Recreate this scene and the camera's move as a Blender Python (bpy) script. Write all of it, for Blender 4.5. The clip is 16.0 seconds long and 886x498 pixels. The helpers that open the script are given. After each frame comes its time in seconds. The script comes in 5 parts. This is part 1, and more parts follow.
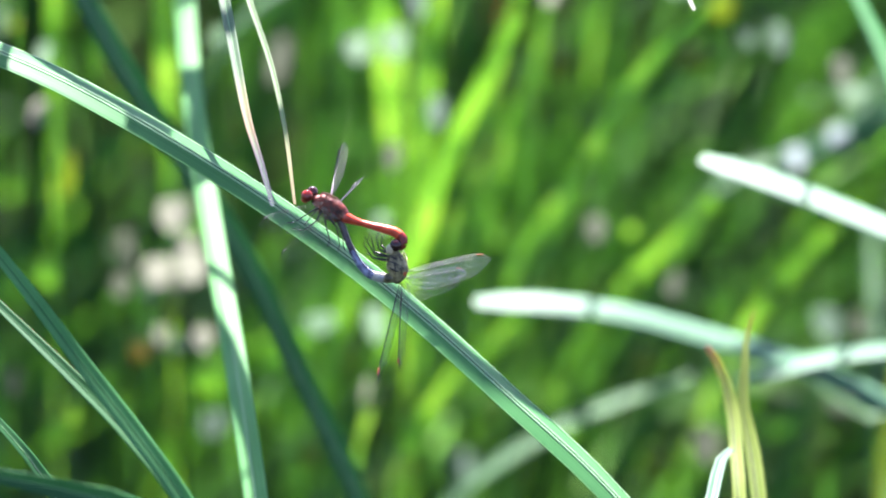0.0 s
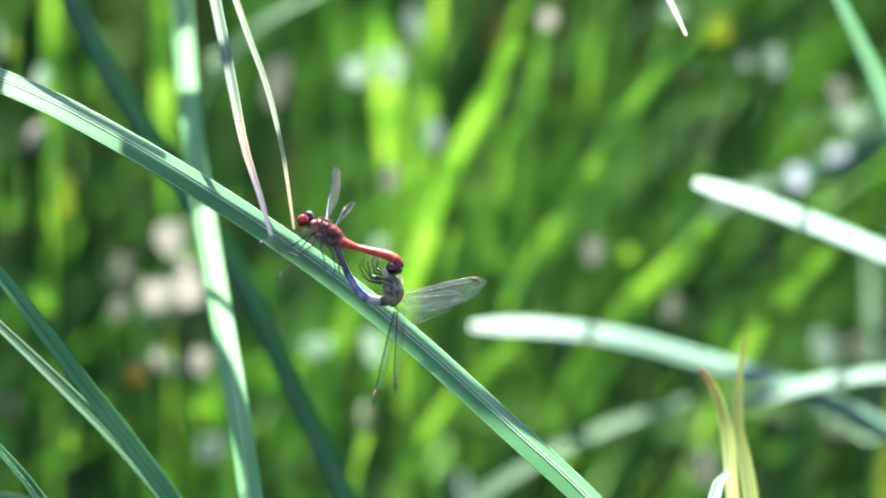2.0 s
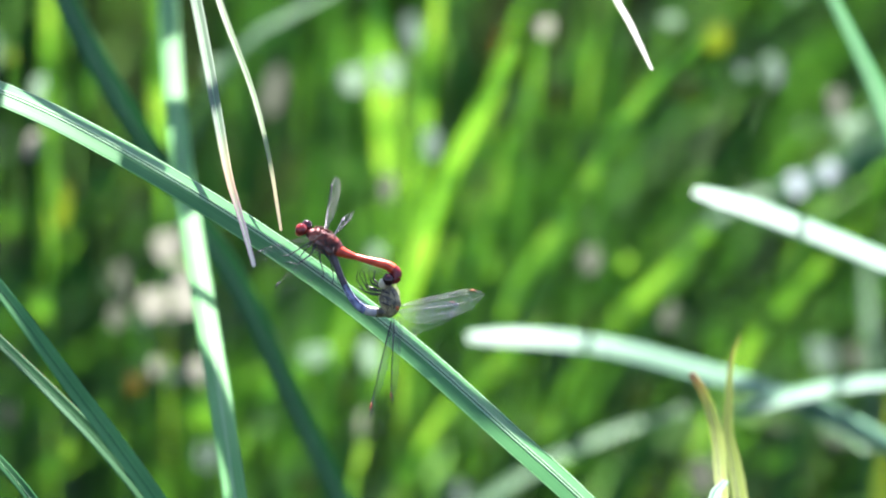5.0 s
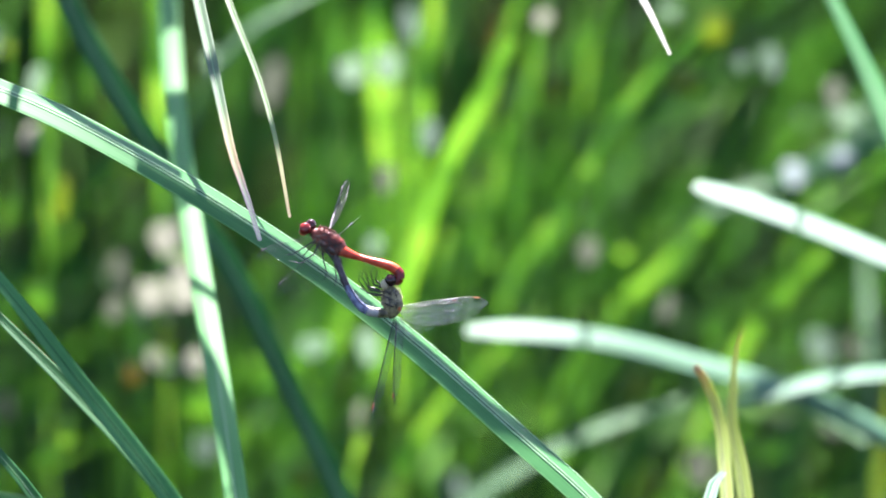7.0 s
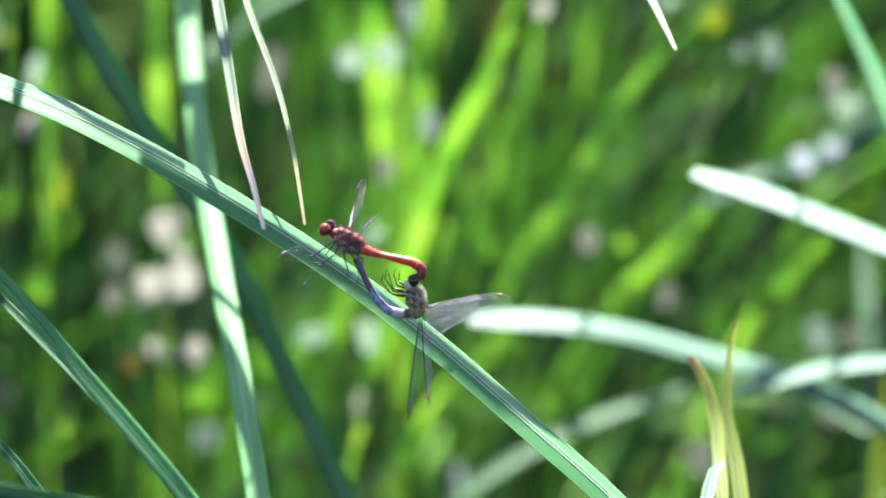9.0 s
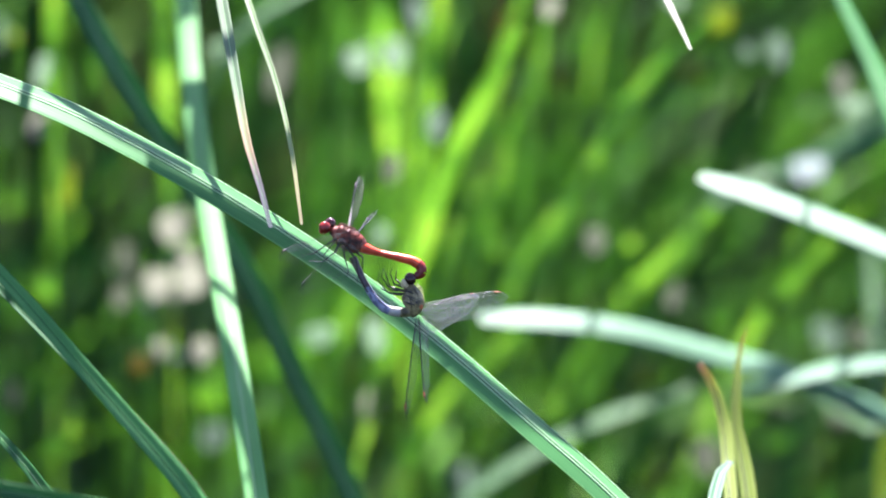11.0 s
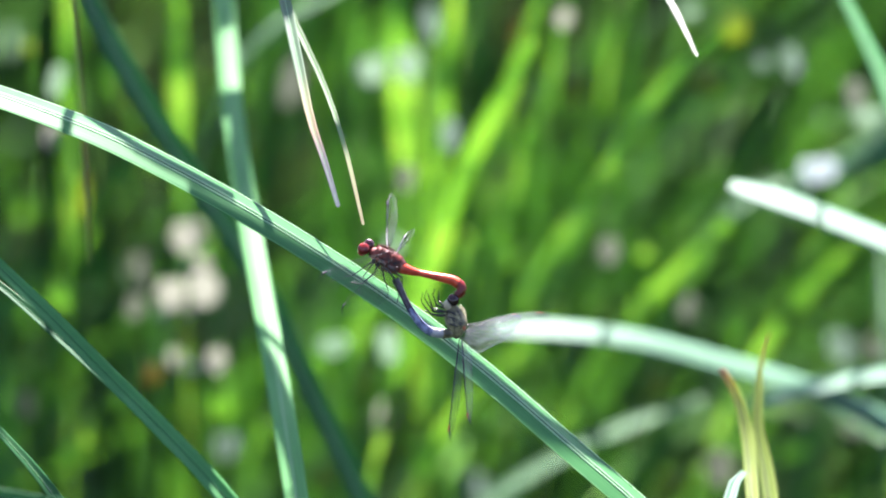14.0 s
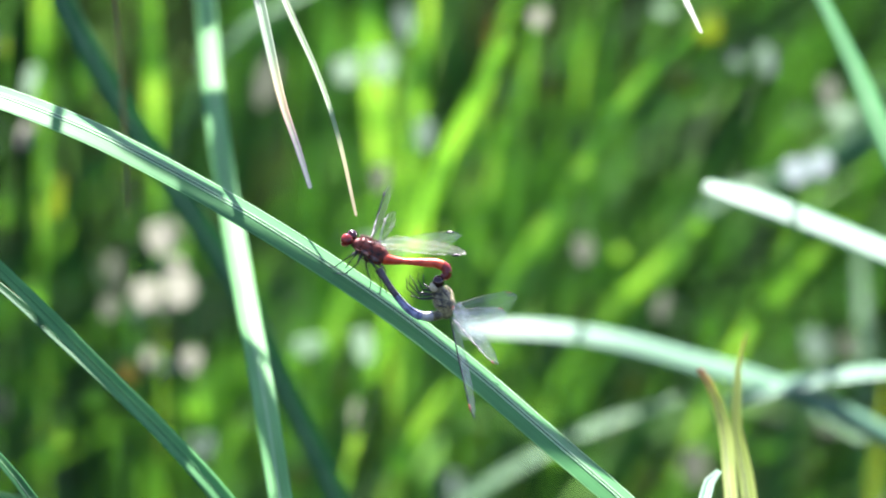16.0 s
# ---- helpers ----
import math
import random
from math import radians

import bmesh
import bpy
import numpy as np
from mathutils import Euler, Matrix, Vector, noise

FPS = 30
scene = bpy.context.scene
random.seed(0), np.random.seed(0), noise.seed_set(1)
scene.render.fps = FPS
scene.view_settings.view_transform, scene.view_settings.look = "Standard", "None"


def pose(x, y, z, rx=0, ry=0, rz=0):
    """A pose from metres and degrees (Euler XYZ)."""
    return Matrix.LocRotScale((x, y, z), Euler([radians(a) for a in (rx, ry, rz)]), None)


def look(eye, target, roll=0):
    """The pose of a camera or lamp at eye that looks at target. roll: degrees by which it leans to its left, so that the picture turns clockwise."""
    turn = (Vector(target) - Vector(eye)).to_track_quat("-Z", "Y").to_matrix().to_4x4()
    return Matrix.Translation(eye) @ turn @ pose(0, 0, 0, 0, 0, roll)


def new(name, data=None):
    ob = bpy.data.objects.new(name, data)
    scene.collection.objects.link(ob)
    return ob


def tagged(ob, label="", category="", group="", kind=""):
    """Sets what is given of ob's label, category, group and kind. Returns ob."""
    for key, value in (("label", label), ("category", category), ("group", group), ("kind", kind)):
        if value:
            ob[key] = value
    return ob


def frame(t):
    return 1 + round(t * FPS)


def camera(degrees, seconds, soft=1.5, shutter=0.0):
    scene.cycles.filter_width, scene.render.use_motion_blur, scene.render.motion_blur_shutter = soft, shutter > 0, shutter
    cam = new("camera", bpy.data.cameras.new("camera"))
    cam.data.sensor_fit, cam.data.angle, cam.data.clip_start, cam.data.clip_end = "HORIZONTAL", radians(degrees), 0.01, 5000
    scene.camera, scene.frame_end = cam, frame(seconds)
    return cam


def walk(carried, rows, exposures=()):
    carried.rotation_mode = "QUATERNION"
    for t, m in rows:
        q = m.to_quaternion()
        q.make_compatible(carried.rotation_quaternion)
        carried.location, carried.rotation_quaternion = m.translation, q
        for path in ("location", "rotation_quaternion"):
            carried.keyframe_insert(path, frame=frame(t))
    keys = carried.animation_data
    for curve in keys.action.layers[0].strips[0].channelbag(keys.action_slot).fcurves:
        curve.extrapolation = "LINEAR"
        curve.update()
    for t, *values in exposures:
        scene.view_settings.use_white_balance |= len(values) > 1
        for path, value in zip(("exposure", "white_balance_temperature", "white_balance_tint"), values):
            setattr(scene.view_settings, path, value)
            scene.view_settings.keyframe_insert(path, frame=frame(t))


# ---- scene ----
# the camera: a long lens in the hand, looking slightly down into a reed bed
cam = camera(12.0, 16.0, 2.0)
cam.data.dof.use_dof = True
cam.data.dof.focus_distance = 1.33
cam.data.dof.aperture_fstop = 6.3
cam.data.dof.aperture_blades = 0
walk(cam, [(0.0, pose(0, 0, 1.25, 72.000, 0, 0.000)), (0.5, pose(0, 0, 1.25, 72.023, 0, -0.154)), (1.0, pose(0, 0, 1.25, 72.123, 0, -0.061)), (1.5, pose(0, 0, 1.25, 72.269, 0, -0.046)), (2.0, pose(0, 0, 1.25, 72.315, 0, -0.038)), (2.5, pose(0, 0, 1.25, 72.346, 0, -0.115)), (3.0, pose(0, 0, 1.25, 72.392, 0, -0.069)), (3.5, pose(0, 0, 1.25, 72.515, 0, -0.177)), (4.0, pose(0, 0, 1.25, 72.599, 0, -0.092)), (4.2, pose(0, 0, 1.25, 72.538, 0, -0.054)), (6.3, pose(0, 0, 1.25, 72.399, 0, -0.100)), (6.5, pose(0, 0, 1.25, 72.399, 0, -0.061)), (7.0, pose(0, 0, 1.25, 72.315, 0, -0.100)), (7.5, pose(0, 0, 1.25, 72.292, 0, -0.084)), (8.0, pose(0, 0, 1.25, 72.192, 0, -0.054)), (8.5, pose(0, 0, 1.25, 72.154, 0, -0.031)), (9.0, pose(0, 0, 1.25, 72.169, 0, -0.108)), (9.2, pose(0, 0, 1.25, 72.138, 0, -0.077)), (11.3, pose(0, 0, 1.25, 72.169, 0, 0.031)), (11.5, pose(0, 0, 1.25, 72.077, 0, 0.100)), (12.0, pose(0, 0, 1.25, 72.000, 0, 0.069)), (12.5, pose(0, 0, 1.25, 71.985, 0, 0.131)), (13.0, pose(0, 0, 1.25, 72.084, 0, 0.238)), (13.5, pose(0, 0, 1.25, 72.177, 0, 0.138)), (14.0, pose(0, 0, 1.25, 72.307, 0, 0.192)), (14.5, pose(0, 0, 1.25, 72.422, 0, 0.000)), (15.0, pose(0, 0, 1.25, 72.323, 0, -0.100)), (15.5, pose(0, 0, 1.25, 72.307, 0, 0.000)), (16.0, pose(0, 0, 1.25, 72.300, 0, -0.169))], exposures=[(0, 2.77, 6080, 27.5), (4, 2.75, 6080, 27.5), (7, 2.67, 6080, 27.5), (9, 2.71, 6080, 27.5), (12.5, 2.53, 6080, 27.5), (14.5, 2.71, 6080, 27.5), (16, 2.75, 6080, 27.5)])

# ---- light: a high summer sun beyond the reeds, clear sky ----
SUN_ELEVATION, SUN_TURN = 58, 5   # turn: degrees to the right of straight ahead
world = bpy.data.worlds.new("sky")
scene.world = world
world.use_nodes = True
wn = world.node_tree.nodes
sky = wn.new("ShaderNodeTexSky")
sky.sky_type = "NISHITA"
sky.sun_disc = False
sky.sun_elevation = radians(SUN_ELEVATION)
sky.sun_rotation = radians(SUN_TURN)
world.node_tree.links.new(sky.outputs[0], wn["Background"].inputs[0])
wn["Background"].inputs[1].default_value = 0.051
sun = new("sun", bpy.data.lights.new("sun", "SUN"))
sun.data.energy, sun.data.angle, sun.data.color = 5.0, radians(0.53), (1.0, 0.95, 0.86)
se, st = radians(SUN_ELEVATION), radians(SUN_TURN)
SUN_DIR = Vector((math.sin(st) * math.cos(se), math.cos(st) * math.cos(se), math.sin(se)))
sun.matrix_world = look(SUN_DIR * 20, (0, 0, 0))


# ---- materials ----
def nodes_of(name):
    m = bpy.data.materials.new(name)
    m.use_nodes = True
    nt = m.node_tree
    return m, nt, nt.nodes["Principled BSDF"], nt.nodes["Material Output"]


def ramp(nt, stops):
    r = nt.nodes.new("ShaderNodeValToRGB")
    e = r.color_ramp.elements
    while len(e) < len(stops):
        e.new(0.5)
    for el, (p, c) in zip(e, stops):
        el.position, el.color = p, (*c, 1)
    return r


def leaf_material(name, deep, mid, pale, veins=40.0, rough=0.38, through_amount=0.45, dry=None, island=False, shine=0.5, relief=0.16, patch=0.45, blotch=22):
    """Grass blade: veins along its length, blotches, light that shines through."""
    m, nt, bsdf, out = nodes_of(name)
    n, l = nt.nodes.new, nt.links.new
    uv = n("ShaderNodeUVMap")
    uv.uv_map = "UVMap"
    stretch = n("ShaderNodeMapping")
    stretch.inputs["Scale"].default_value = (veins, 1.5, 1)
    l(uv.outputs[0], stretch.inputs[0])
    fine = n("ShaderNodeTexNoise")
    fine.inputs["Scale"].default_value = 1.0
    fine.inputs["Detail"].default_value = 3
    l(stretch.outputs[0], fine.inputs["Vector"])
    coord = n("ShaderNodeTexCoord")
    big = n("ShaderNodeTexNoise")
    big.inputs["Scale"].default_value = blotch
    big.inputs["Detail"].default_value = 4
    l(coord.outputs["Object"], big.inputs["Vector"])
    mix = n("ShaderNodeMath")
    mix.operation = "MULTIPLY_ADD"
    mix.inputs[1].default_value = patch
    l(big.outputs["Fac"], mix.inputs[0])
    half = n("ShaderNodeMath")
    half.operation = "MULTIPLY"
    half.inputs[1].default_value = 1 - patch
    l(fine.outputs["Fac"], half.inputs[0])
    l(half.outputs[0], mix.inputs[2])
    r = ramp(nt, [(0.36, deep), (0.5, mid), (0.64, pale)])
    l(mix.outputs[0], r.inputs[0])
    colour = r.outputs[0]
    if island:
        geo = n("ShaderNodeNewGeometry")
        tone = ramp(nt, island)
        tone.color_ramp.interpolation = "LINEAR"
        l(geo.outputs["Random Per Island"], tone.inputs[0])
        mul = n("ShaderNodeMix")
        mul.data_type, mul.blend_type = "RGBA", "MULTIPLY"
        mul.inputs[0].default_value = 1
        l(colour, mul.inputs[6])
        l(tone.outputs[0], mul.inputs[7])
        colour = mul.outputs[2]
    if dry:
        sep = n("ShaderNodeSeparateXYZ")
        l(uv.outputs[0], sep.inputs[0])
        where = ramp(nt, [(dry[0][0] - 0.008, (0, 0, 0)), (dry[0][0], (1, 1, 1))])
        l(sep.outputs["Y"], where.inputs[0])
        wither = ramp(nt, dry)
        l(sep.outputs["Y"], wither.inputs[0])
        tip = n("ShaderNodeMix")
        tip.data_type = "RGBA"
        l(where.outputs[0], tip.inputs[0])
        l(colour, tip.inputs[6])
        l(wither.outputs[0], tip.inputs[7])
        colour = tip.outputs[2]
    l(colour, bsdf.inputs["Base Color"])
    bsdf.inputs["Roughness"].default_value = rough
    bsdf.inputs["Specular IOR Level"].default_value = shine
    bump = n("ShaderNodeBump")
    bump.inputs["Strength"].default_value = relief
    bump.inputs["Distance"].default_value = 0.0002
    l(fine.outputs["Fac"], bump.inputs["Height"])
    l(bump.outputs[0], bsdf.inputs["Normal"])
    glow = n("ShaderNodeBsdfTranslucent")
    warm = n("ShaderNodeMix")
    warm.data_type, warm.blend_type = "RGBA", "MULTIPLY"
    warm.inputs[0].default_value = 1
    l(colour, warm.inputs[6])
    warm.inputs[7].default_value = (2.05, 2.05, 1.35, 1)
    l(warm.outputs[2], glow.inputs["Color"])
    both = n("ShaderNodeMixShader")
    both.inputs[0].default_value = through_amount
    l(bsdf.outputs[0], both.inputs[1])
    l(glow.outputs[0], both.inputs[2])
    l(both.outputs[0], out.inputs["Surface"])
    return m


def skin(name, a, b, scale=400.0, rough=0.35, bump=0.3):
    """Insect cuticle: two tones in fine blotches."""
    m, nt, bsdf, out = nodes_of(name)
    n, l = nt.nodes.new, nt.links.new
    coord = n("ShaderNodeTexCoord")
    tex = n("ShaderNodeTexNoise")
    tex.inputs["Scale"].default_value = scale
    tex.inputs["Detail"].default_value = 5
    l(coord.outputs["Object"], tex.inputs["Vector"])
    r = ramp(nt, [(0.35, a), (0.65, b)])
    l(tex.outputs["Fac"], r.inputs[0])
    l(r.outputs[0], bsdf.inputs["Base Color"])
    bsdf.inputs["Roughness"].default_value = rough
    bp = n("ShaderNodeBump")
    bp.inputs["Strength"].default_value = bump
    bp.inputs["Distance"].default_value = 0.0002
    l(tex.outputs["Fac"], bp.inputs["Height"])
    l(bp.outputs[0], bsdf.inputs["Normal"])
    return m


MAIN_GREEN = leaf_material("blue_green_reed", (0.056, 0.205, 0.066), (0.078, 0.255, 0.086), (0.115, 0.315, 0.12), 16, 0.46, 0.34, shine=0.18, relief=0.12, patch=0.6)
GROOVE = leaf_material("dark_groove", (0.03, 0.11, 0.04), (0.042, 0.14, 0.05), (0.06, 0.17, 0.066), 4, 0.5, 0.2, shine=0.1)
PALE_RIB = leaf_material("pale_midrib", (0.21, 0.4, 0.21), (0.29, 0.49, 0.28), (0.38, 0.57, 0.35), 6, 0.42, 0.3, shine=0.2)
PATCHY = leaf_material("reed_light_green", (0.1, 0.29, 0.1), (0.135, 0.35, 0.13), (0.185, 0.41, 0.17), 14, 0.5, 0.34, shine=0.11)
# darker copy of the reed green; its colour carries the low leaves' shade
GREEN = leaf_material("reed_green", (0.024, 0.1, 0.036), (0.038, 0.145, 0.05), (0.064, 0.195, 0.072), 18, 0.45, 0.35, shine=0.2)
TIPPED = leaf_material("reed_green_violet_tip", (0.09, 0.16, 0.09), (0.14, 0.23, 0.13), (0.2, 0.29, 0.17), 10, 0.4, 0.35,
                       dry=[(0.972, (0.36, 0.36, 0.2)), (0.98, (0.38, 0.29, 0.18)), (0.987, (0.19, 0.175, 0.185)), (1.0, (0.14, 0.155, 0.19))])
STRAW_TIP = leaf_material("reed_green_straw_tip", (0.14, 0.22, 0.1), (0.19, 0.29, 0.14), (0.25, 0.34, 0.18), 8, 0.4, 0.35,
                          dry=[(0.982, (0.36, 0.4, 0.2)), (0.99, (0.5, 0.46, 0.28)), (1.0, (0.46, 0.36, 0.24))])
GLOSSY = leaf_material("glossy_reed", (0.05, 0.14, 0.078), (0.072, 0.185, 0.102), (0.105, 0.235, 0.135), 12, 0.5, 0.25, shine=0.24)
STRAW = leaf_material("straw", (0.317, 0.331, 0.266), (0.418, 0.432, 0.36), (0.504, 0.526, 0.454), 12, 0.5, 0.3)
YELLOWING = leaf_material("yellowing_blade", (0.14, 0.22, 0.028), (0.2, 0.285, 0.045), (0.28, 0.35, 0.07), 12, 0.4, 0.4,
                          dry=[(0.99, (0.3, 0.32, 0.045)), (0.9955, (0.36, 0.26, 0.05)), (1.0, (0.3, 0.16, 0.11))])
# strong blotches in LIME, LIME2, MID and DIM paint dappled sun and shade
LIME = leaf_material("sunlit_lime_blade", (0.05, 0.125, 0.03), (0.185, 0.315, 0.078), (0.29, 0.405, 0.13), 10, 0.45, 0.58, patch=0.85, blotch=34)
# tones per blade, near black to overbright, stand for shaded and sunlit ones
GRASS = leaf_material("meadow_sun_and_shade", (0.016, 0.038, 0.018), (0.058, 0.125, 0.052), (0.135, 0.23, 0.1), 8, 0.5, 0.5, shine=0.12, patch=0.8,
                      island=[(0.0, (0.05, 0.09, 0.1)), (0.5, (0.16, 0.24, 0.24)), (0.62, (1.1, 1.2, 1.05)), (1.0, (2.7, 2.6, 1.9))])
STALK = leaf_material("dark_stalk", (0.012, 0.022, 0.008), (0.02, 0.035, 0.012), (0.035, 0.05, 0.02), 4, 0.6, 0.1, shine=0.1)
LITTER = leaf_material("dead_leaf", (0.03, 0.04, 0.022), (0.045, 0.058, 0.033), (0.063, 0.078, 0.047), 8, 0.7, 0.2, shine=0.05)
DRY = leaf_material("dry_pale_leaf", (0.095, 0.108, 0.068), (0.125, 0.138, 0.09), (0.165, 0.175, 0.122), 8, 0.65, 0.2, shine=0.08)
LIME2 = leaf_material("dappled_green_blade", (0.032, 0.085, 0.022), (0.135, 0.26, 0.066), (0.23, 0.355, 0.105), 10, 0.45, 0.54, patch=0.88, blotch=38)
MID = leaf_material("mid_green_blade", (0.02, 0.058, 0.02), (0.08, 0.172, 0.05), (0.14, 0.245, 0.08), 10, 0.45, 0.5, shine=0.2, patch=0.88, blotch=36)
TEAL = leaf_material("blue_green_blade", (0.025, 0.08, 0.04), (0.04, 0.115, 0.055), (0.07, 0.16, 0.08), 12, 0.45, 0.35, shine=0.25)
OLIVE = leaf_material("olive_blade", (0.045, 0.075, 0.02), (0.07, 0.105, 0.03), (0.1, 0.14, 0.05), 10, 0.5, 0.4)
# DIM: the blade green again, with half shade put into its colour
DIM = leaf_material("half_shade_green_blade", (0.014, 0.04, 0.014), (0.028, 0.07, 0.024), (0.05, 0.106, 0.04), 10, 0.5, 0.42, shine=0.16, patch=0.85, blotch=36)
YELLOW = leaf_material("yellow_leaf", (0.16, 0.21, 0.035), (0.22, 0.28, 0.055), (0.3, 0.35, 0.09), 10, 0.5, 0.45)
AMBERLEAF = leaf_material("amber_leaf", (0.13, 0.115, 0.03), (0.18, 0.155, 0.045), (0.24, 0.21, 0.075), 10, 0.5, 0.4)
RUST = leaf_material("rusty_leaf", (0.14, 0.06, 0.02), (0.21, 0.1, 0.035), (0.29, 0.16, 0.06), 10, 0.5, 0.4)
PALE = leaf_material("pale_green_blade", (0.046, 0.11, 0.045), (0.064, 0.145, 0.062), (0.09, 0.18, 0.085), 10, 0.6, 0.35, shine=0.1)
# pale bluish tone that paints a sun glint on two leaf tips
GLINT = leaf_material("glint_leaf", (0.09, 0.14, 0.13), (0.125, 0.18, 0.17), (0.17, 0.23, 0.215), 10, 0.6, 0.25, shine=0.15)
GREY = leaf_material("grey_green_leaf", (0.032, 0.066, 0.038), (0.046, 0.088, 0.052), (0.066, 0.115, 0.072), 10, 0.7, 0.25, shine=0.08)

soil, snt, sb, sout = nodes_of("soil")
sc = snt.nodes.new("ShaderNodeTexCoord")
sn = snt.nodes.new("ShaderNodeTexNoise")
sn.inputs["Scale"].default_value, sn.inputs["Detail"].default_value = 6, 8
snt.links.new(sc.outputs["Object"], sn.inputs["Vector"])
# near-black colours: the deep shade between the reeds is put into the soil
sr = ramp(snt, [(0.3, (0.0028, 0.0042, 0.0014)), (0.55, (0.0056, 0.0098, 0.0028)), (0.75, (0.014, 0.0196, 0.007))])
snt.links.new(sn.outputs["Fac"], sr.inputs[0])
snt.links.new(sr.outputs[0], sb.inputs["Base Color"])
sb.inputs["Roughness"].default_value = 0.95
sb.inputs["Specular IOR Level"].default_value = 0.0

RED = skin("red_cuticle", (0.42, 0.03, 0.009), (0.66, 0.085, 0.026), 380, 0.36)
RED_BROWN = skin("red_brown_thorax", (0.012, 0.006, 0.006), (0.26, 0.042, 0.022), 520, 0.55, 0.9)
DARK_RED = skin("dark_red_cuticle", (0.0936, 0.00624, 0.00468), (0.234, 0.0156, 0.0117), 300, 0.35)
HAIR = skin("rusty_down", (0.03, 0.009, 0.007), (0.12, 0.03, 0.02), 500, 0.8)
EYE_RED = skin("red_eye", (0.085, 0.008, 0.008), (0.28, 0.026, 0.017), 500, 0.1, 0.05)
EYE_DARK = skin("dark_eye", (0.0156, 0.00624, 0.0078), (0.0468, 0.0117, 0.0117), 250, 0.12, 0.05)
FACE = skin("face_red", (0.429, 0.0234, 0.0195), (0.562, 0.0702, 0.0546), 300, 0.2)
ROSY = skin("rosy_grey_cuticle", (0.05, 0.035, 0.032), (0.24, 0.17, 0.155), 620, 0.5)
THORAX = skin("olive_thorax", (0.05, 0.045, 0.02), (0.33, 0.29, 0.15), 480, 0.42)
CREAM = skin("cream_face", (0.4, 0.35, 0.2), (0.56, 0.5, 0.33), 450, 0.4)
BLUE = skin("blue_grey_bloom", (0.07, 0.085, 0.16), (0.3, 0.34, 0.48), 520, 0.2)
PALE_GREY = skin("pale_grey_cuticle", (0.234, 0.234, 0.234), (0.39, 0.39, 0.359), 400, 0.4)
DUSK = skin("dark_brown_cuticle", (0.02, 0.017, 0.02), (0.1, 0.078, 0.085), 450, 0.3)
PALE_VEIN = skin("pale_vein", (0.1, 0.1, 0.085), (0.18, 0.175, 0.145), 500, 0.3)
BLACK = skin("black_leg", (0.008, 0.008, 0.009), (0.02, 0.02, 0.022), 500, 0.4)
AMBER = skin("amber_mark", (0.4, 0.09, 0.03), (0.55, 0.15, 0.05), 500, 0.45)

def membrane(name, cloudy, gloss_amount):
    """Wing film: clear, a little cloudy, with a faint gloss."""
    m, nt, bsdf, out = nodes_of(name)
    n, l = nt.nodes.new, nt.links.new
    clear = n("ShaderNodeBsdfTransparent")
    clear.inputs["Color"].default_value = (0.93, 0.95, 0.94, 1)
    milk = n("ShaderNodeBsdfTranslucent")
    milk.inputs["Color"].default_value = (0.62, 0.78, 0.95, 1)
    coord, tex = n("ShaderNodeTexCoord"), n("ShaderNodeTexNoise")
    tex.inputs["Scale"].default_value = 300
    l(coord.outputs["Object"], tex.inputs["Vector"])
    amount = n("ShaderNodeMath")
    amount.operation = "MULTIPLY"
    amount.inputs[1].default_value = cloudy * 2
    l(tex.outputs["Fac"], amount.inputs[0])
    film = n("ShaderNodeMixShader")
    l(amount.outputs[0], film.inputs[0])
    l(clear.outputs[0], film.inputs[1])
    l(milk.outputs[0], film.inputs[2])
    sheen, edge, less, gloss = n("ShaderNodeBsdfGlossy"), n("ShaderNodeFresnel"), n("ShaderNodeMath"), n("ShaderNodeMixShader")
    sheen.inputs["Roughness"].default_value = 0.22
    edge.inputs["IOR"].default_value = 1.4
    less.operation = "MULTIPLY"
    less.inputs[1].default_value = gloss_amount
    l(edge.outputs[0], less.inputs[0])
    l(less.outputs[0], gloss.inputs[0])
    l(film.outputs[0], gloss.inputs[1])
    l(sheen.outputs[0], gloss.inputs[2])
    l(gloss.outputs[0], out.inputs["Surface"])
    return m


WING = membrane("wing_membrane", 0.02, 0.12)
DENSE = membrane("dense_wing_membrane", 0.06, 0.5)
SILVER = membrane("silvery_wing_membrane", 0.03, 0.26)


# ---- builders ----
STAND = pose(0, 0, 1.25, -18)      # right, ahead and up as seen by somebody who looks down into the reeds


def mesh_object(name, bm, material, smooth=True):
    me = bpy.data.meshes.new(name)
    bm.to_mesh(me)
    bm.free()
    me.materials.append(material)
    if smooth:
        for p in me.polygons:
            p.use_smooth = True
    return new(name, me)


def part(name, bm, material, parent, label=""):
    ob = mesh_object(name, bm, material)
    ob.parent = parent
    return tagged(ob, label)


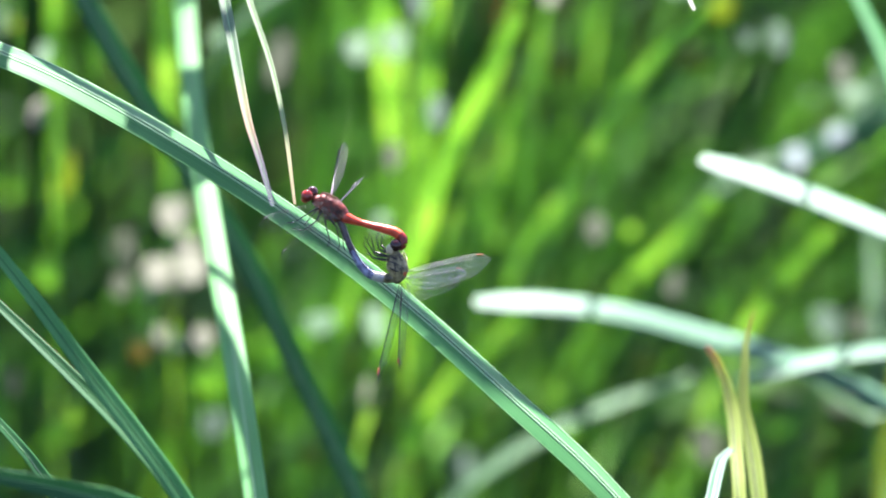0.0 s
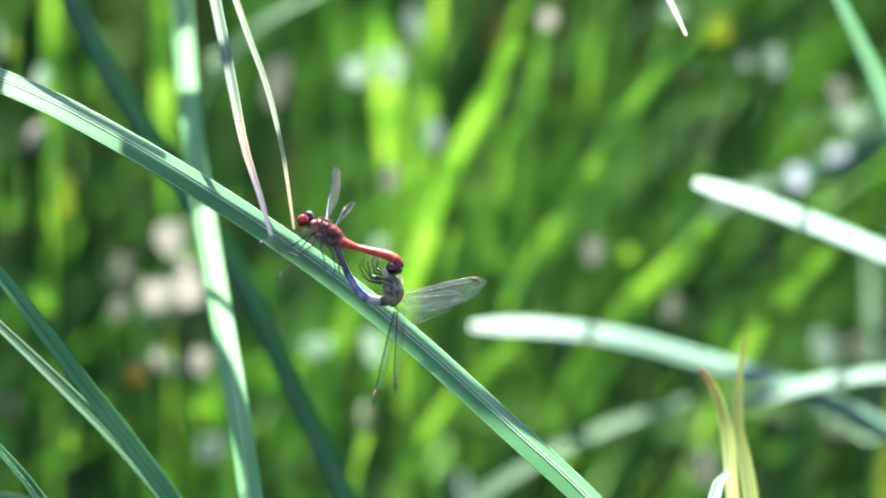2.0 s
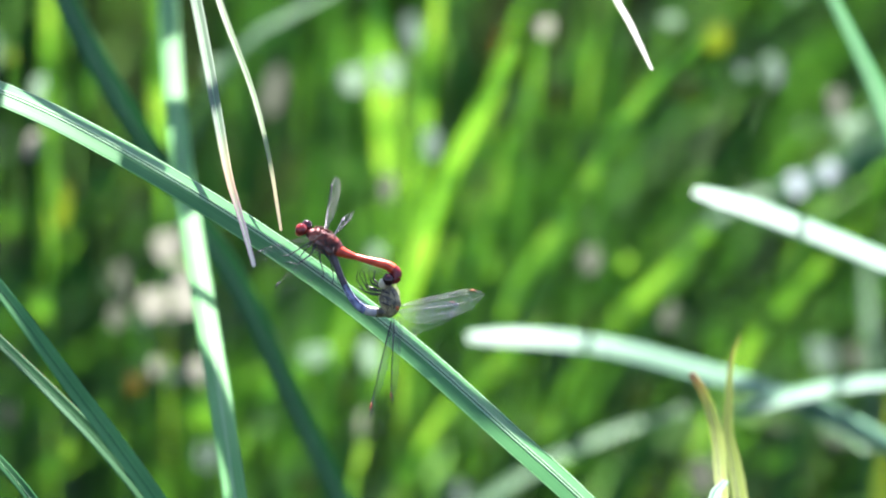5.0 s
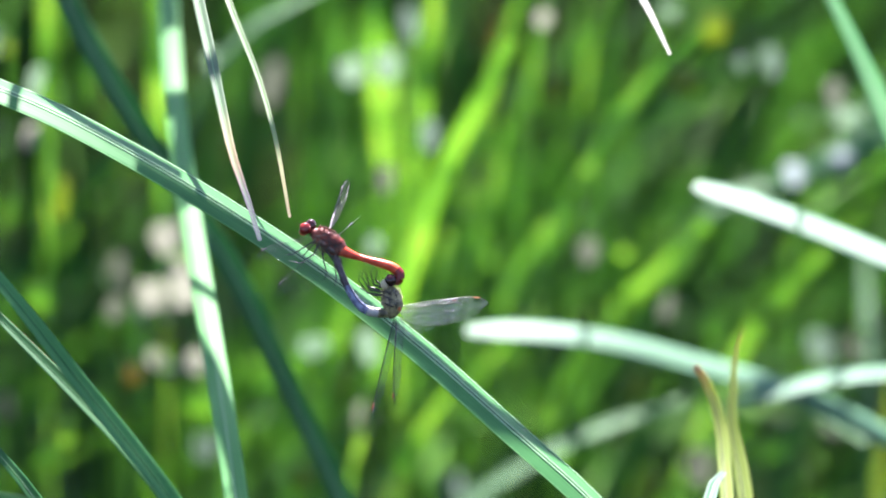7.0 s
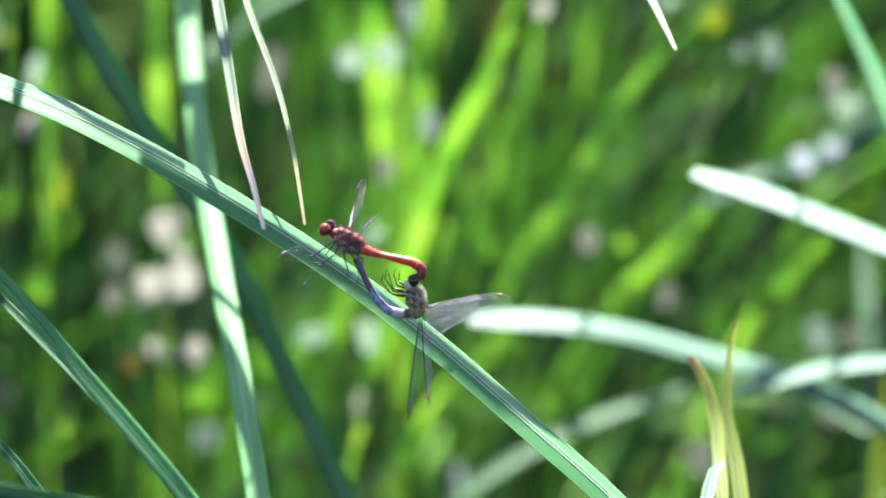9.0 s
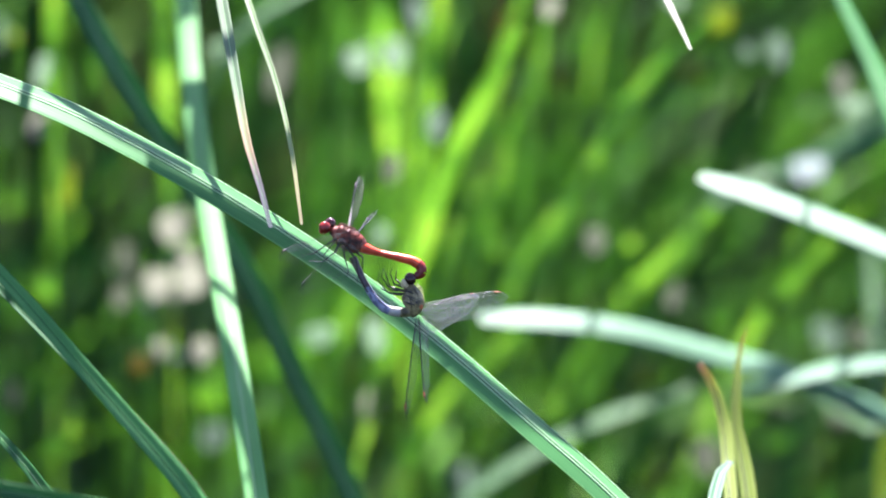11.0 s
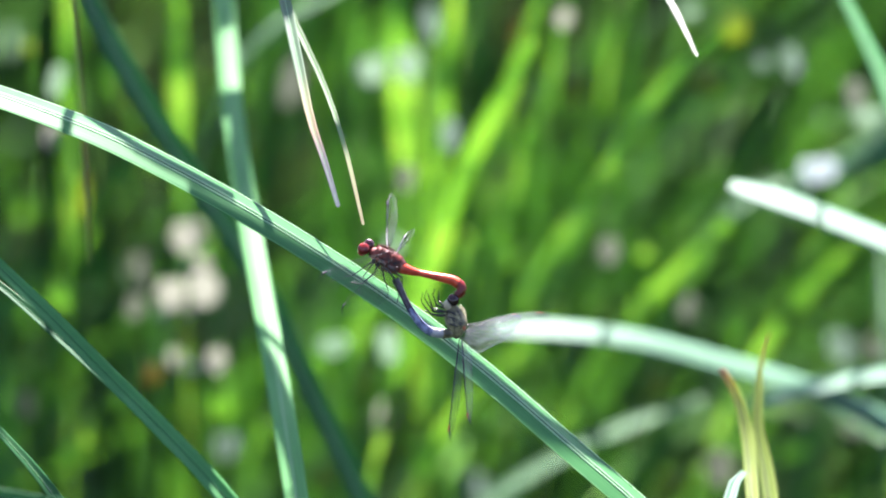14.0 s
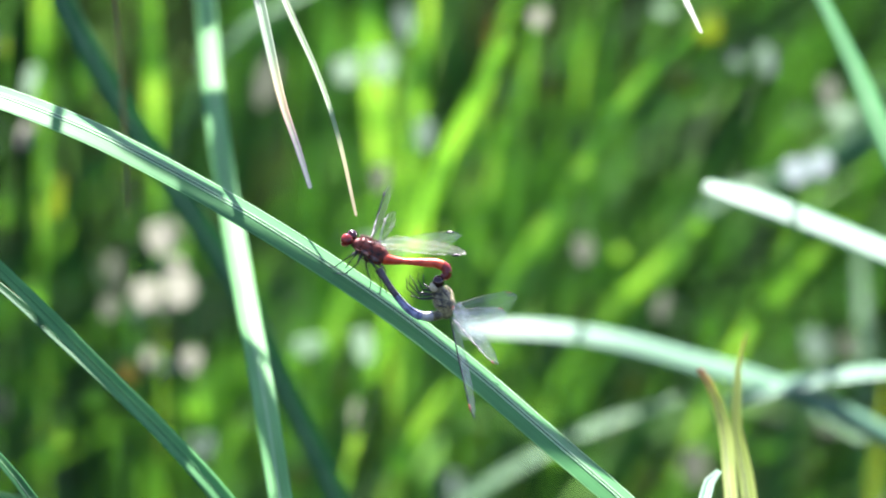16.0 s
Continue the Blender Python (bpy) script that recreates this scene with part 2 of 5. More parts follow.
def spline(pts, n):
    """A smooth line through a few points, evenly walked."""
    p = [Vector(q) for q in pts]
    p = [p[0] * 2 - p[1]] + p + [p[-1] * 2 - p[-2]]
    k = [0.0]
    for a, b in zip(p, p[1:]):
        k.append(k[-1] + max((b - a).length, 1e-6) ** 0.8)
    out, i = [], 1
    for step in range(n + 1):
        t = k[1] + (k[-2] - k[1]) * step / n
        while i < len(p) - 3 and t > k[i + 1]:
            i += 1
        p0, p1, p2, p3 = p[i - 1:i + 3]
        t0, t1, t2, t3 = k[i - 1:i + 3]
        a1 = p0 * ((t1 - t) / (t1 - t0)) + p1 * ((t - t0) / (t1 - t0))
        a2 = p1 * ((t2 - t) / (t2 - t1)) + p2 * ((t - t1) / (t2 - t1))
        a3 = p2 * ((t3 - t) / (t3 - t2)) + p3 * ((t - t2) / (t3 - t2))
        b1 = a1 * ((t2 - t) / (t2 - t0)) + a2 * ((t - t0) / (t2 - t0))
        b2 = a2 * ((t3 - t) / (t3 - t1)) + a3 * ((t - t1) / (t3 - t1))
        out.append(b1 * ((t2 - t) / (t2 - t1)) + b2 * ((t - t1) / (t2 - t1)))
    return out


def ribbon(bm, line, width, face, fold=0.25, thick=0.0003, across=6, ribs=0.0, twist=0.0, band=None):
    """A grass blade with two faces and thick edges. width(s): half width at s in 0..1; face: the way its upper side looks."""
    uvl = bm.loops.layers.uv.get("UVMap") or bm.loops.layers.uv.new("UVMap")
    rings, n = [], len(line) - 1
    face = Vector(face).normalized()
    walked = [0.0]
    for a, b in zip(line, line[1:]):
        walked.append(walked[-1] + (b - a).length)
    for i, p in enumerate(line):
        s = walked[i] / walked[-1]
        t = (line[min(i + 1, n)] - line[max(i - 1, 0)]).normalized()
        side = t.cross(face)
        if side.length < 1e-4:
            side = t.orthogonal()
        side.normalize()
        up = side.cross(t).normalized()
        if twist:
            q = Matrix.Rotation(twist * max(0.0, min(1.0, (s - 0.88) / 0.07)), 3, t)
            side, up = q @ side, q @ up
        w = max(width(s), 0.00012)
        top, low = [], []
        for j in range(across + 1):
            c = 2 * j / across - 1
            if band:                 # a raised vein that follows the blade's face
                c = band[0] + band[1] * c
            lift = fold * w * abs(c) + (ribs * (j % 2) * (1 - abs(c)) if ribs and not band else 0) + (0.00016 if band else 0)
            top.append(bm.verts.new(p + side * (c * w) + up * lift))
            low.append(bm.verts.new(p + side * (c * w) + up * (lift - thick * (1.1 - abs(c)))))
        rings.append((top, low, s))
    def quad(vs, uvs):
        f = bm.faces.new(vs)
        for lp, uvv in zip(f.loops, uvs):
            lp[uvl].uv = uvv
    for (ta, la, sa), (tb, lb, sb_) in zip(rings, rings[1:]):
        for j in range(across):
            u0, u1 = j / across, (j + 1) / across
            quad((ta[j], ta[j + 1], tb[j + 1], tb[j]), ((u0, sa), (u1, sa), (u1, sb_), (u0, sb_)))
            quad((la[j + 1], la[j], lb[j], lb[j + 1]), ((u1, sa), (u0, sa), (u0, sb_), (u1, sb_)))
        quad((ta[0], tb[0], lb[0], la[0]), ((0, sa), (0, sb_), (0, sb_), (0, sa)))
        quad((tb[-1], ta[-1], la[-1], lb[-1]), ((1, sb_), (1, sa), (1, sa), (1, sb_)))


def taper(w, base=0.6, tip=0.0, start=0.75):
    """Half width along a blade from its base to its tip."""
    def f(s):
        a = base + (1 - base) * min(1, s / 0.3)
        if s > start:
            k = (s - start) / (1 - start)
            a *= 1 - (1 - tip) * k ** 1.4
        return w * a
    return f


def stand_line(pts, n):
    """Points right, ahead, up of the stand, as a smooth line in the world."""
    return [STAND @ p for p in spline(pts, n)]


def blade_thing(name, pts, width, face, material, label, category="grass blade", group="", n=40, origin=None, veins=((0.0, 0.07),), rib_material=PALE_RIB, **kw):
    """One grass blade with its origin at a point on it."""
    line = stand_line(pts, n)
    o = STAND @ Vector(origin) if origin else line[len(line) // 2].copy()
    bm = bmesh.new()
    ribbon(bm, [p - o for p in line], width, (STAND.to_3x3() @ Vector(face)), **kw)
    ob = mesh_object(name, bm, material)
    ob.location = o
    for *band, rib in [(*v, rib_material) if len(v) == 2 else v for v in veins]:
        bm = bmesh.new()
        ribbon(bm, [p - o for p in line], width, (STAND.to_3x3() @ Vector(face)), band=band, **{**kw, "across": 2, "thick": 0.0003})
        part("groove" if rib is GROOVE else "midrib" if abs(band[0]) < 0.2 else "side_vein", bm, rib, ob, {GROOVE: "dark furrow", PALE_RIB: "pale raised vein", RUST: "brown withered edge"}.get(rib, ""))
    return tagged(ob, label, category, group)


def tube(bm, pts, radii, n=16, sides=10, squash=1.0, caps=(True, True)):
    line = spline(pts, n)
    spans = len(radii) - 1
    rings = []
    ref = Vector((0, 1, 0))
    for i, p in enumerate(line):
        t = (line[min(i + 1, n)] - line[max(i - 1, 0)]).normalized()
        a = t.cross(ref)
        if a.length < 1e-3:
            a = t.orthogonal()
        a.normalize()
        b = t.cross(a).normalized()
        f = i / n * spans
        k = min(int(f), spans - 1)
        r = radii[k] + (radii[k + 1] - radii[k]) * (f - k)
        rings.append([bm.verts.new(p + a * math.cos(2 * math.pi * j / sides) * r + b * math.sin(2 * math.pi * j / sides) * r * squash) for j in range(sides)])
    for ra, rb in zip(rings, rings[1:]):
        for j in range(sides):
            bm.faces.new((ra[j], ra[(j + 1) % sides], rb[(j + 1) % sides], rb[j]))
    if caps[0]:
        bm.faces.new(rings[0][::-1])
    if caps[1]:
        bm.faces.new(rings[-1])


def blob(bm, centre, size, turn=(0, 0, 0), seg=18):
    m = Matrix.LocRotScale(Vector(centre), Euler([radians(a) for a in turn]), Vector(size))
    bmesh.ops.create_uvsphere(bm, u_segments=seg, v_segments=seg // 2 + 2, radius=1, matrix=m)


MM = 0.001


def mm(pts):
    return [Vector(p) * MM for p in pts]


# ---- ground ----
bm = bmesh.new()
bmesh.ops.create_grid(bm, x_segments=60, y_segments=60, size=60)
for v in bm.verts:
    v.co.z = 0.05 * noise.noise(v.co * 0.35) if v.co.length > 3 else 0.0
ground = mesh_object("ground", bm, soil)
tagged(ground, "soil under the reed bed, coloured as dark as its shade", "ground", kind="structure")

# ---- the leaf that carries the insects ----
MAIN = [(-0.3206, 1.420, 0.1125), (-0.2266, 1.370, 0.0939), (-0.1774, 1.345, 0.0763), (-0.1403, 1.335, 0.0619), (-0.1222, 1.333, 0.0538), (-0.1042, 1.331, 0.0441), (-0.0792, 1.330, 0.0292), (-0.0542, 1.330, 0.0127), (-0.0328, 1.330, -0.0027), (-0.0061, 1.331, -0.0248), (0.0207, 1.333, -0.0497), (0.0494, 1.336, -0.0771), (0.1315, 1.370, -0.1900), (0.2095, 1.400, -0.4052), (0.2315, 1.420, -0.8108)]
perch = blade_thing("reed_leaf", MAIN[::-1], taper(0.0071, 0.98, 0.1, 0.9), (0.47, -0.54, 0.7), MAIN_GREEN,
                    "long blue-green reed leaf, striped by shadows", "reed leaf", n=150, origin=(-0.0328, 1.330, -0.0027), fold=-0.24, across=12, veins=((-0.03, 0.045), (-0.115, 0.026, GROOVE), (-0.2, 0.045), (0.95, 0.05), (-0.97, 0.03, PATCHY)))


# ---- leaves round it ----
upright = blade_thing("reed_leaf", [(-0.0414, 1.380, -0.8804), (-0.0451, 1.380, -0.3809), (-0.0506, 1.330, -0.1532), (-0.0616, 1.385, -0.0815), (-0.0702, 1.430, -0.0401), (-0.0780, 1.470, -0.0077), (-0.0864, 1.514, 0.0286), (-0.0927, 1.550, 0.0605), (-0.0977, 1.588, 0.0982), (-0.1022, 1.625, 0.1397)],
                      taper(0.0040, 0.9, 0.1, 0.975), (-0.15, -0.7, 0.7), PATCHY, "upright green reed leaf in patchy sun", "reed leaf", fold=-0.06, n=80)
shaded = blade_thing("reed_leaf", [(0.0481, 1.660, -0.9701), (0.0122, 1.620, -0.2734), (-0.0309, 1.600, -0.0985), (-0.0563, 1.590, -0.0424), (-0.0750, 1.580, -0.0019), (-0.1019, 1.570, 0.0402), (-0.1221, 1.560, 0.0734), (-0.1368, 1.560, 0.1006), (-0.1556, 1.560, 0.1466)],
                     taper(0.0046, 0.9, 0.1, 0.97), (0.5, -0.85, -0.1), GREEN, "reed leaf with its shade put into a darker green", "reed leaf", fold=0.2, n=80)
low_a = blade_thing("reed_leaf", [(0.0197, 1.270, -0.7592), (-0.0280, 1.272, -0.1806), (-0.0770, 1.280, -0.0770), (-0.0921, 1.286, -0.0567), (-0.1099, 1.293, -0.0345), (-0.1262, 1.300, -0.0138), (-0.1408, 1.306, 0.0037), (-0.1741, 1.320, 0.0462), (-0.2147, 1.330, 0.0679)],
                    taper(0.0030, 0.9, 0.05, 0.8), (-0.1, -0.7, 0.7), MAIN_GREEN, "narrow green reed leaf bending over", "reed leaf", veins=((0.0, 0.05, GREEN),), fold=0.3, n=80, origin=(-0.1062, 1.280, -0.0383))
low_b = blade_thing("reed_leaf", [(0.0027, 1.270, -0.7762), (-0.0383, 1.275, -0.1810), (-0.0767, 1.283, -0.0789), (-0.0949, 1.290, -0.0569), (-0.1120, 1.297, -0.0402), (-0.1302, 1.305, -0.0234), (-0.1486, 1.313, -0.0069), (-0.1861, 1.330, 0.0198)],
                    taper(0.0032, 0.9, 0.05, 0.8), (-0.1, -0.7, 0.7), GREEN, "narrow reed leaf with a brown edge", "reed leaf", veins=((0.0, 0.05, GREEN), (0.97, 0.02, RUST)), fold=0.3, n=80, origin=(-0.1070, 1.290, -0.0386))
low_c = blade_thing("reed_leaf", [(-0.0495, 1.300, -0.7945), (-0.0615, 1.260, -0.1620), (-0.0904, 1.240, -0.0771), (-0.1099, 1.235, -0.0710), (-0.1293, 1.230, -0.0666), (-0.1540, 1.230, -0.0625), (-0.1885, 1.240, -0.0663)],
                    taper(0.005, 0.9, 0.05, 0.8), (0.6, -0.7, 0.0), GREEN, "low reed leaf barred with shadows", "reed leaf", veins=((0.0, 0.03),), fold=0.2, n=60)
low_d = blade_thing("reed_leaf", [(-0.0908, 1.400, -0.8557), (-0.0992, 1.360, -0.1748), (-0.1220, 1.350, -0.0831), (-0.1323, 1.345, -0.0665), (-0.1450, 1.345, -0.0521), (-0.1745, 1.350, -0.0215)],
                    taper(0.0045, 0.9, 0.05, 0.8), (0.4, -0.7, 0.4), GREEN, "low reed leaf with shade in its dark green", "reed leaf", veins=((0.0, 0.03),), fold=0.2, n=60)
hang_a = blade_thing("reed_leaf", [(-0.3206, 1.420, -0.9060), (-0.2865, 1.440, -0.2044), (-0.2513, 1.460, 0.1450), (-0.1718, 1.450, 0.2218), (-0.1009, 1.410, 0.1741), (-0.0767, 1.365, 0.1081), (-0.0698, 1.345, 0.0795), (-0.0653, 1.330, 0.0590), (-0.0607, 1.316, 0.0390), (-0.0565, 1.308, 0.0265), (-0.0525, 1.300, 0.0132)],
                     taper(0.0019, 0.9, 0.32, 0.945), (-0.1, -0.7, 0.7), TIPPED, "drooping reed leaf tip, dry and brownish violet", "reed leaf", n=110, fold=0.3, origin=(-0.0525, 1.300, 0.0138))
hang_b = blade_thing("reed_leaf", [(-0.3444, 1.440, -0.9187), (-0.3100, 1.460, -0.2073), (-0.2667, 1.480, 0.1669), (-0.1742, 1.470, 0.2643), (-0.0966, 1.430, 0.1804), (-0.0713, 1.385, 0.1060), (-0.0629, 1.365, 0.0807), (-0.0554, 1.350, 0.0599), (-0.0503, 1.335, 0.0396), (-0.0464, 1.320, 0.0140)],
                     taper(0.001, 0.9, 0.4, 0.95), (-0.1, -0.7, 0.7), STRAW_TIP, "thin drooping reed leaf tip, straw at its end", "reed leaf", n=110, fold=0.3, origin=(-0.0464, 1.320, 0.0140))
top_tip = blade_thing("reed_leaf", [(-0.3386, 1.500, -0.9570), (-0.3185, 1.500, -0.2733), (-0.2381, 1.500, 0.1892), (-0.1067, 1.490, 0.2878), (0.0070, 1.460, 0.2233), (0.0529, 1.430, 0.1478), (0.0687, 1.400, 0.1072), (0.0763, 1.385, 0.0912), (0.0818, 1.375, 0.0780)],
                      taper(0.0014, 0.9, 0.45, 0.985), (0.45, -0.8, 0.3), STRAW, "dry leaf tip hanging down", "reed leaf", n=90, fold=0.3, origin=(0.0705, 1.380, 0.1056))
corner = blade_thing("reed_leaf", [(0.3647, 1.420, -0.8679), (0.2947, 1.450, -0.2447), (0.2029, 1.490, -0.0118), (0.1741, 1.517, 0.0368), (0.1602, 1.540, 0.0745), (0.1493, 1.555, 0.1003), (0.1305, 1.580, 0.1442)],
                     taper(0.0056, 0.9, 0.1, 0.85), (0.2, -0.7, 0.5), MAIN_GREEN, "broad reed leaf, blue-green", "reed leaf", n=60, fold=-0.2, veins=((0.0, 0.05),))
white_a = blade_thing("reed_leaf", [(0.4058, 1.580, -0.8174), (0.3749, 1.540, -0.2806), (0.2811, 1.535, -0.0533), (0.2125, 1.560, -0.0102), (0.1722, 1.574, 0.0055), (0.1477, 1.583, 0.0161), (0.1208, 1.592, 0.0269), (0.0978, 1.600, 0.0345)],
                      taper(0.0066, 0.9, 0.5, 0.985), (0.02, -0.62, 0.79), GLOSSY, "reed leaf glossy in the sun, bent over", "reed leaf", n=60, fold=-0.1)
white_b = blade_thing("reed_leaf", [(0.3536, 1.740, -0.9002), (0.3168, 1.730, -0.3152), (0.2329, 1.710, -0.1006), (0.1723, 1.700, -0.0590), (0.1400, 1.695, -0.0452), (0.1056, 1.690, -0.0349), (0.0714, 1.685, -0.0258), (0.0374, 1.680, -0.0218), (0.0126, 1.680, -0.0216)],
                      taper(0.0066, 0.9, 0.5, 0.985), (0.02, -0.62, 0.79), GLOSSY, "arching reed leaf glossy in the sun", "reed leaf", n=60, fold=-0.1)
white_c = blade_thing("reed_leaf", [(0.3770, 1.740, -0.8973), (0.3400, 1.730, -0.3123), (0.2758, 1.720, -0.0799), (0.2237, 1.710, -0.0427), (0.1769, 1.700, -0.0402), (0.1468, 1.695, -0.0446), (0.1192, 1.690, -0.0524)],
                      taper(0.0075, 0.9, 0.5, 0.985), (0.02, -0.3, 0.95), GLOSSY, "low reed leaf glossy in the sun", "reed leaf", n=60, fold=-0.1)
white_d = blade_thing("reed_leaf", [(0.4268, 2.100, -0.8894), (0.3754, 2.050, -0.2910), (0.2962, 1.980, 0.0109), (0.2459, 1.960, 0.0686), (0.2133, 1.950, 0.0669), (0.1898, 1.950, 0.0531), (0.1715, 1.950, 0.0447), (0.1532, 1.950, 0.0390)],
                      taper(0.0062, 0.9, 0.6, 0.985), (0.3, -0.8, 0.35), GREEN, "bent reed leaf tip shining in the sun", "reed leaf", n=60, fold=-0.1)
hang_c = blade_thing("reed_leaf", [(-0.4358, 1.560, -0.9535), (-0.4096, 1.540, -0.2186), (-0.3659, 1.530, 0.1725), (-0.2820, 1.520, 0.2733), (-0.2194, 1.510, 0.1905), (-0.1975, 1.505, 0.1152), (-0.1922, 1.500, 0.0726), (-0.1898, 1.500, 0.0364), (-0.1882, 1.500, 0.0022)],
                     taper(0.0009, 0.9, 0.3, 0.985), (0.5, -0.8, 0.0), AMBERLEAF, "thin dry brownish leaf swinging in the wind", "reed leaf", n=90, fold=0.3, origin=(-0.1882, 1.500, 0.0022))
stub_a = blade_thing("reed_leaf", [(0.1006, 1.350, -0.8613), (0.0986, 1.360, -0.2295), (0.0980, 1.385, -0.1131), (0.0987, 1.405, -0.0799), (0.0985, 1.415, -0.0687), (0.0976, 1.427, -0.0530), (0.0946, 1.431, -0.0420), (0.0920, 1.433, -0.0367), (0.0896, 1.434, -0.0331)],
                     taper(0.0022, 0.9, 0.5, 0.97), (-0.1, -0.7, 0.7), YELLOWING, "yellowing leaf with a withered brown tip", "reed leaf", n=60, fold=0.3, veins=((-0.3, 0.1, LITTER),))
stub_b = blade_thing("reed_leaf", [(0.1097, 1.350, -0.8613), (0.1081, 1.365, -0.2304), (0.1068, 1.395, -0.1139), (0.1058, 1.417, -0.0805), (0.1043, 1.428, -0.0655), (0.1023, 1.435, -0.0537), (0.1031, 1.440, -0.0409), (0.1040, 1.445, -0.0304), (0.1075, 1.450, -0.0202)],
                     taper(0.0026, 0.9, 0.06, 0.93), (-0.1, -0.7, 0.7), YELLOWING, "thin yellow-green leaf with a dry point", "reed leaf", n=60, fold=0.3, veins=((-0.3, 0.1, LITTER),))
stub_c = blade_thing("reed_leaf", [(0.0725, 1.270, -0.8103), (0.0728, 1.290, -0.2177), (0.0780, 1.335, -0.1090), (0.0883, 1.372, -0.0782), (0.0914, 1.383, -0.0693), (0.0949, 1.388, -0.0659)],
                     taper(0.0021, 0.9, 0.5, 0.985), (0.02, -0.62, 0.79), GLOSSY, "short pale green leaf in the sun", "reed leaf", n=50, fold=0.4)

# ---- the reed bed behind: many blades ----
rng = random.Random(4)


def bed(name, count, x_half, y0, y1, h0, h1, w0, w1, lean, material, label, centre=0.0):
    bm = bmesh.new()
    for i in range(count):
        if i % 7 == 0:              # a new tuft
            ty = rng.uniform(y0, y1)
            tx = centre + rng.uniform(-x_half, x_half) * (0.35 + 0.65 * ty / y1)
        x, y = tx + rng.gauss(0, 0.018), ty + rng.gauss(0, 0.03)
        h = rng.uniform(h0, h1)
        lean_here = lean * (1.0 + max(-0.6, min(1.2, 1.6 * x / y * 4)))
        az, out = rng.gauss(0.1, 0.7), h * abs(rng.gauss(lean_here, 0.25))
        droop = max(0.0, rng.gauss(0.1, 0.2)) * h
        d = Vector((math.cos(az), math.sin(az), 0))
        b = Vector((x - out * 0.5, y, -0.02))
        pts = [b, b + d * out * 0.3 + Vector((0, 0, h * 0.45)), b + d * out * 0.65 + Vector((0, 0, h * 0.85)), b + d * out + Vector((0, 0, h - droop))]
        fa = rng.uniform(0, 6.28)
        ribbon(bm, spline(pts, 9), taper(rng.uniform(w0, w1), 0.7, 0.02, 0.5), (math.cos(fa), math.sin(fa), 0.35), fold=0.3, across=2, thick=0.0004)
    ob = mesh_object(name, bm, material)
    return tagged(ob, label, "reeds", kind="stuff")


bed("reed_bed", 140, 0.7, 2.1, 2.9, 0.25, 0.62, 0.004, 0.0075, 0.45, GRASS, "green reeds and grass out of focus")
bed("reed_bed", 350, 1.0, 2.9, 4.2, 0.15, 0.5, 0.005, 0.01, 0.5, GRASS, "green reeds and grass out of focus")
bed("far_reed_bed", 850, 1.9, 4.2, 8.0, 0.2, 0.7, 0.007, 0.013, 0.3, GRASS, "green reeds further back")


def meadow(count):
    """Grass all round, behind and beside the camera."""
    bm = bmesh.new()
    while count:
        x, y = rng.uniform(-5, 5), rng.uniform(-4, 9)
        if math.hypot(x, y) < 0.7 or (abs(x) < 0.55 + 0.12 * max(0, y) and -0.2 < y < 8.2):
            continue
        count -= 1
        h, az, k = rng.uniform(0.3, 0.8), rng.uniform(0, 6.28), rng.uniform(0.1, 0.6)
        d = Vector((math.cos(az), math.sin(az), 0)) * h * k
        b = Vector((x, y, -0.03))
        ribbon(bm, spline([b, b + d * 0.3 + Vector((0, 0, h * 0.55)), b + d + Vector((0, 0, h))], 6), taper(rng.uniform(0.004, 0.008), 0.7, 0.02, 0.5), (math.sin(az), -math.cos(az), 0.3), fold=0.3, across=2, thick=0.0004)
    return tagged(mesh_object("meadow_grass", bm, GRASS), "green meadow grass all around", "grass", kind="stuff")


meadow(3500)

# single blades that stand out of the bed: right and up of the stand at two places, how far ahead, half width in mm
WORDS = {LIME: "lime-green blade lit by the sun", LIME2: "green blade in a dappled sunlit tone", MID: "mid-green reed blade among others", DIM: "green reed blade coloured as in half shade", GREEN: "dark green reed blade among others",
         TEAL: "blue-green blade among others", YELLOW: "yellowing blade among green ones", PALE: "pale green blade in the sun",
         OLIVE: "olive-green blade among others", MAIN_GREEN: "blue-green blade among others"}


def reed(x0, z0, x1, z1, ahead, half, material, bow=0):
    """A blade from the ground through two places; bow: mm by which its upper part arches upwards."""
    glossy = material is PALE
    # lit blades droop towards the stand and let the sun through; glossy ones lean away and mirror it
    low, top = STAND @ Vector((x0, ahead, z0)), STAND @ Vector((x1, ahead + (0.7 if glossy else -0.5) * (z1 - z0), z1))
    run = max(-0.16, min(0.16, (low.x - top.x) / max(0.05, top.z - low.z) * low.z * 0.45))
    foot = Vector((low.x + run, low.y + rng.uniform(0.02, 0.1), -0.02))
    mid = low.lerp(top, 0.5) + Vector((-0.4 * bow, 0, bow)) * MM
    back = STAND.inverted()
    pts = [back @ p for p in (foot, foot.lerp(low, 0.6) + Vector((run * 0.06, 0, 0.02)), low, mid, top)]
    face = (0.02, -0.62, 0.79) if glossy else (rng.uniform(-0.3, 0.5), -0.8, -0.45)
    knee = (low - foot).length / ((low - foot).length + (top - low).length)

    def width(s):
        a = 0.22 + 0.78 * max(0.0, min(1.0, 1 + (s - knee) / 0.12))
        return half * MM * a * (1 - 0.6 * max(0.0, (s - 0.93) / 0.07) ** 1.4)
    blade_thing("grass_blade", pts, width, face, material, WORDS[material], "grass blade", "blades of the reed bed", n=30, fold=0.2, across=4, veins=((0.0, 0.1, material if material in (MID, DIM, TEAL) else PALE_RIB),))


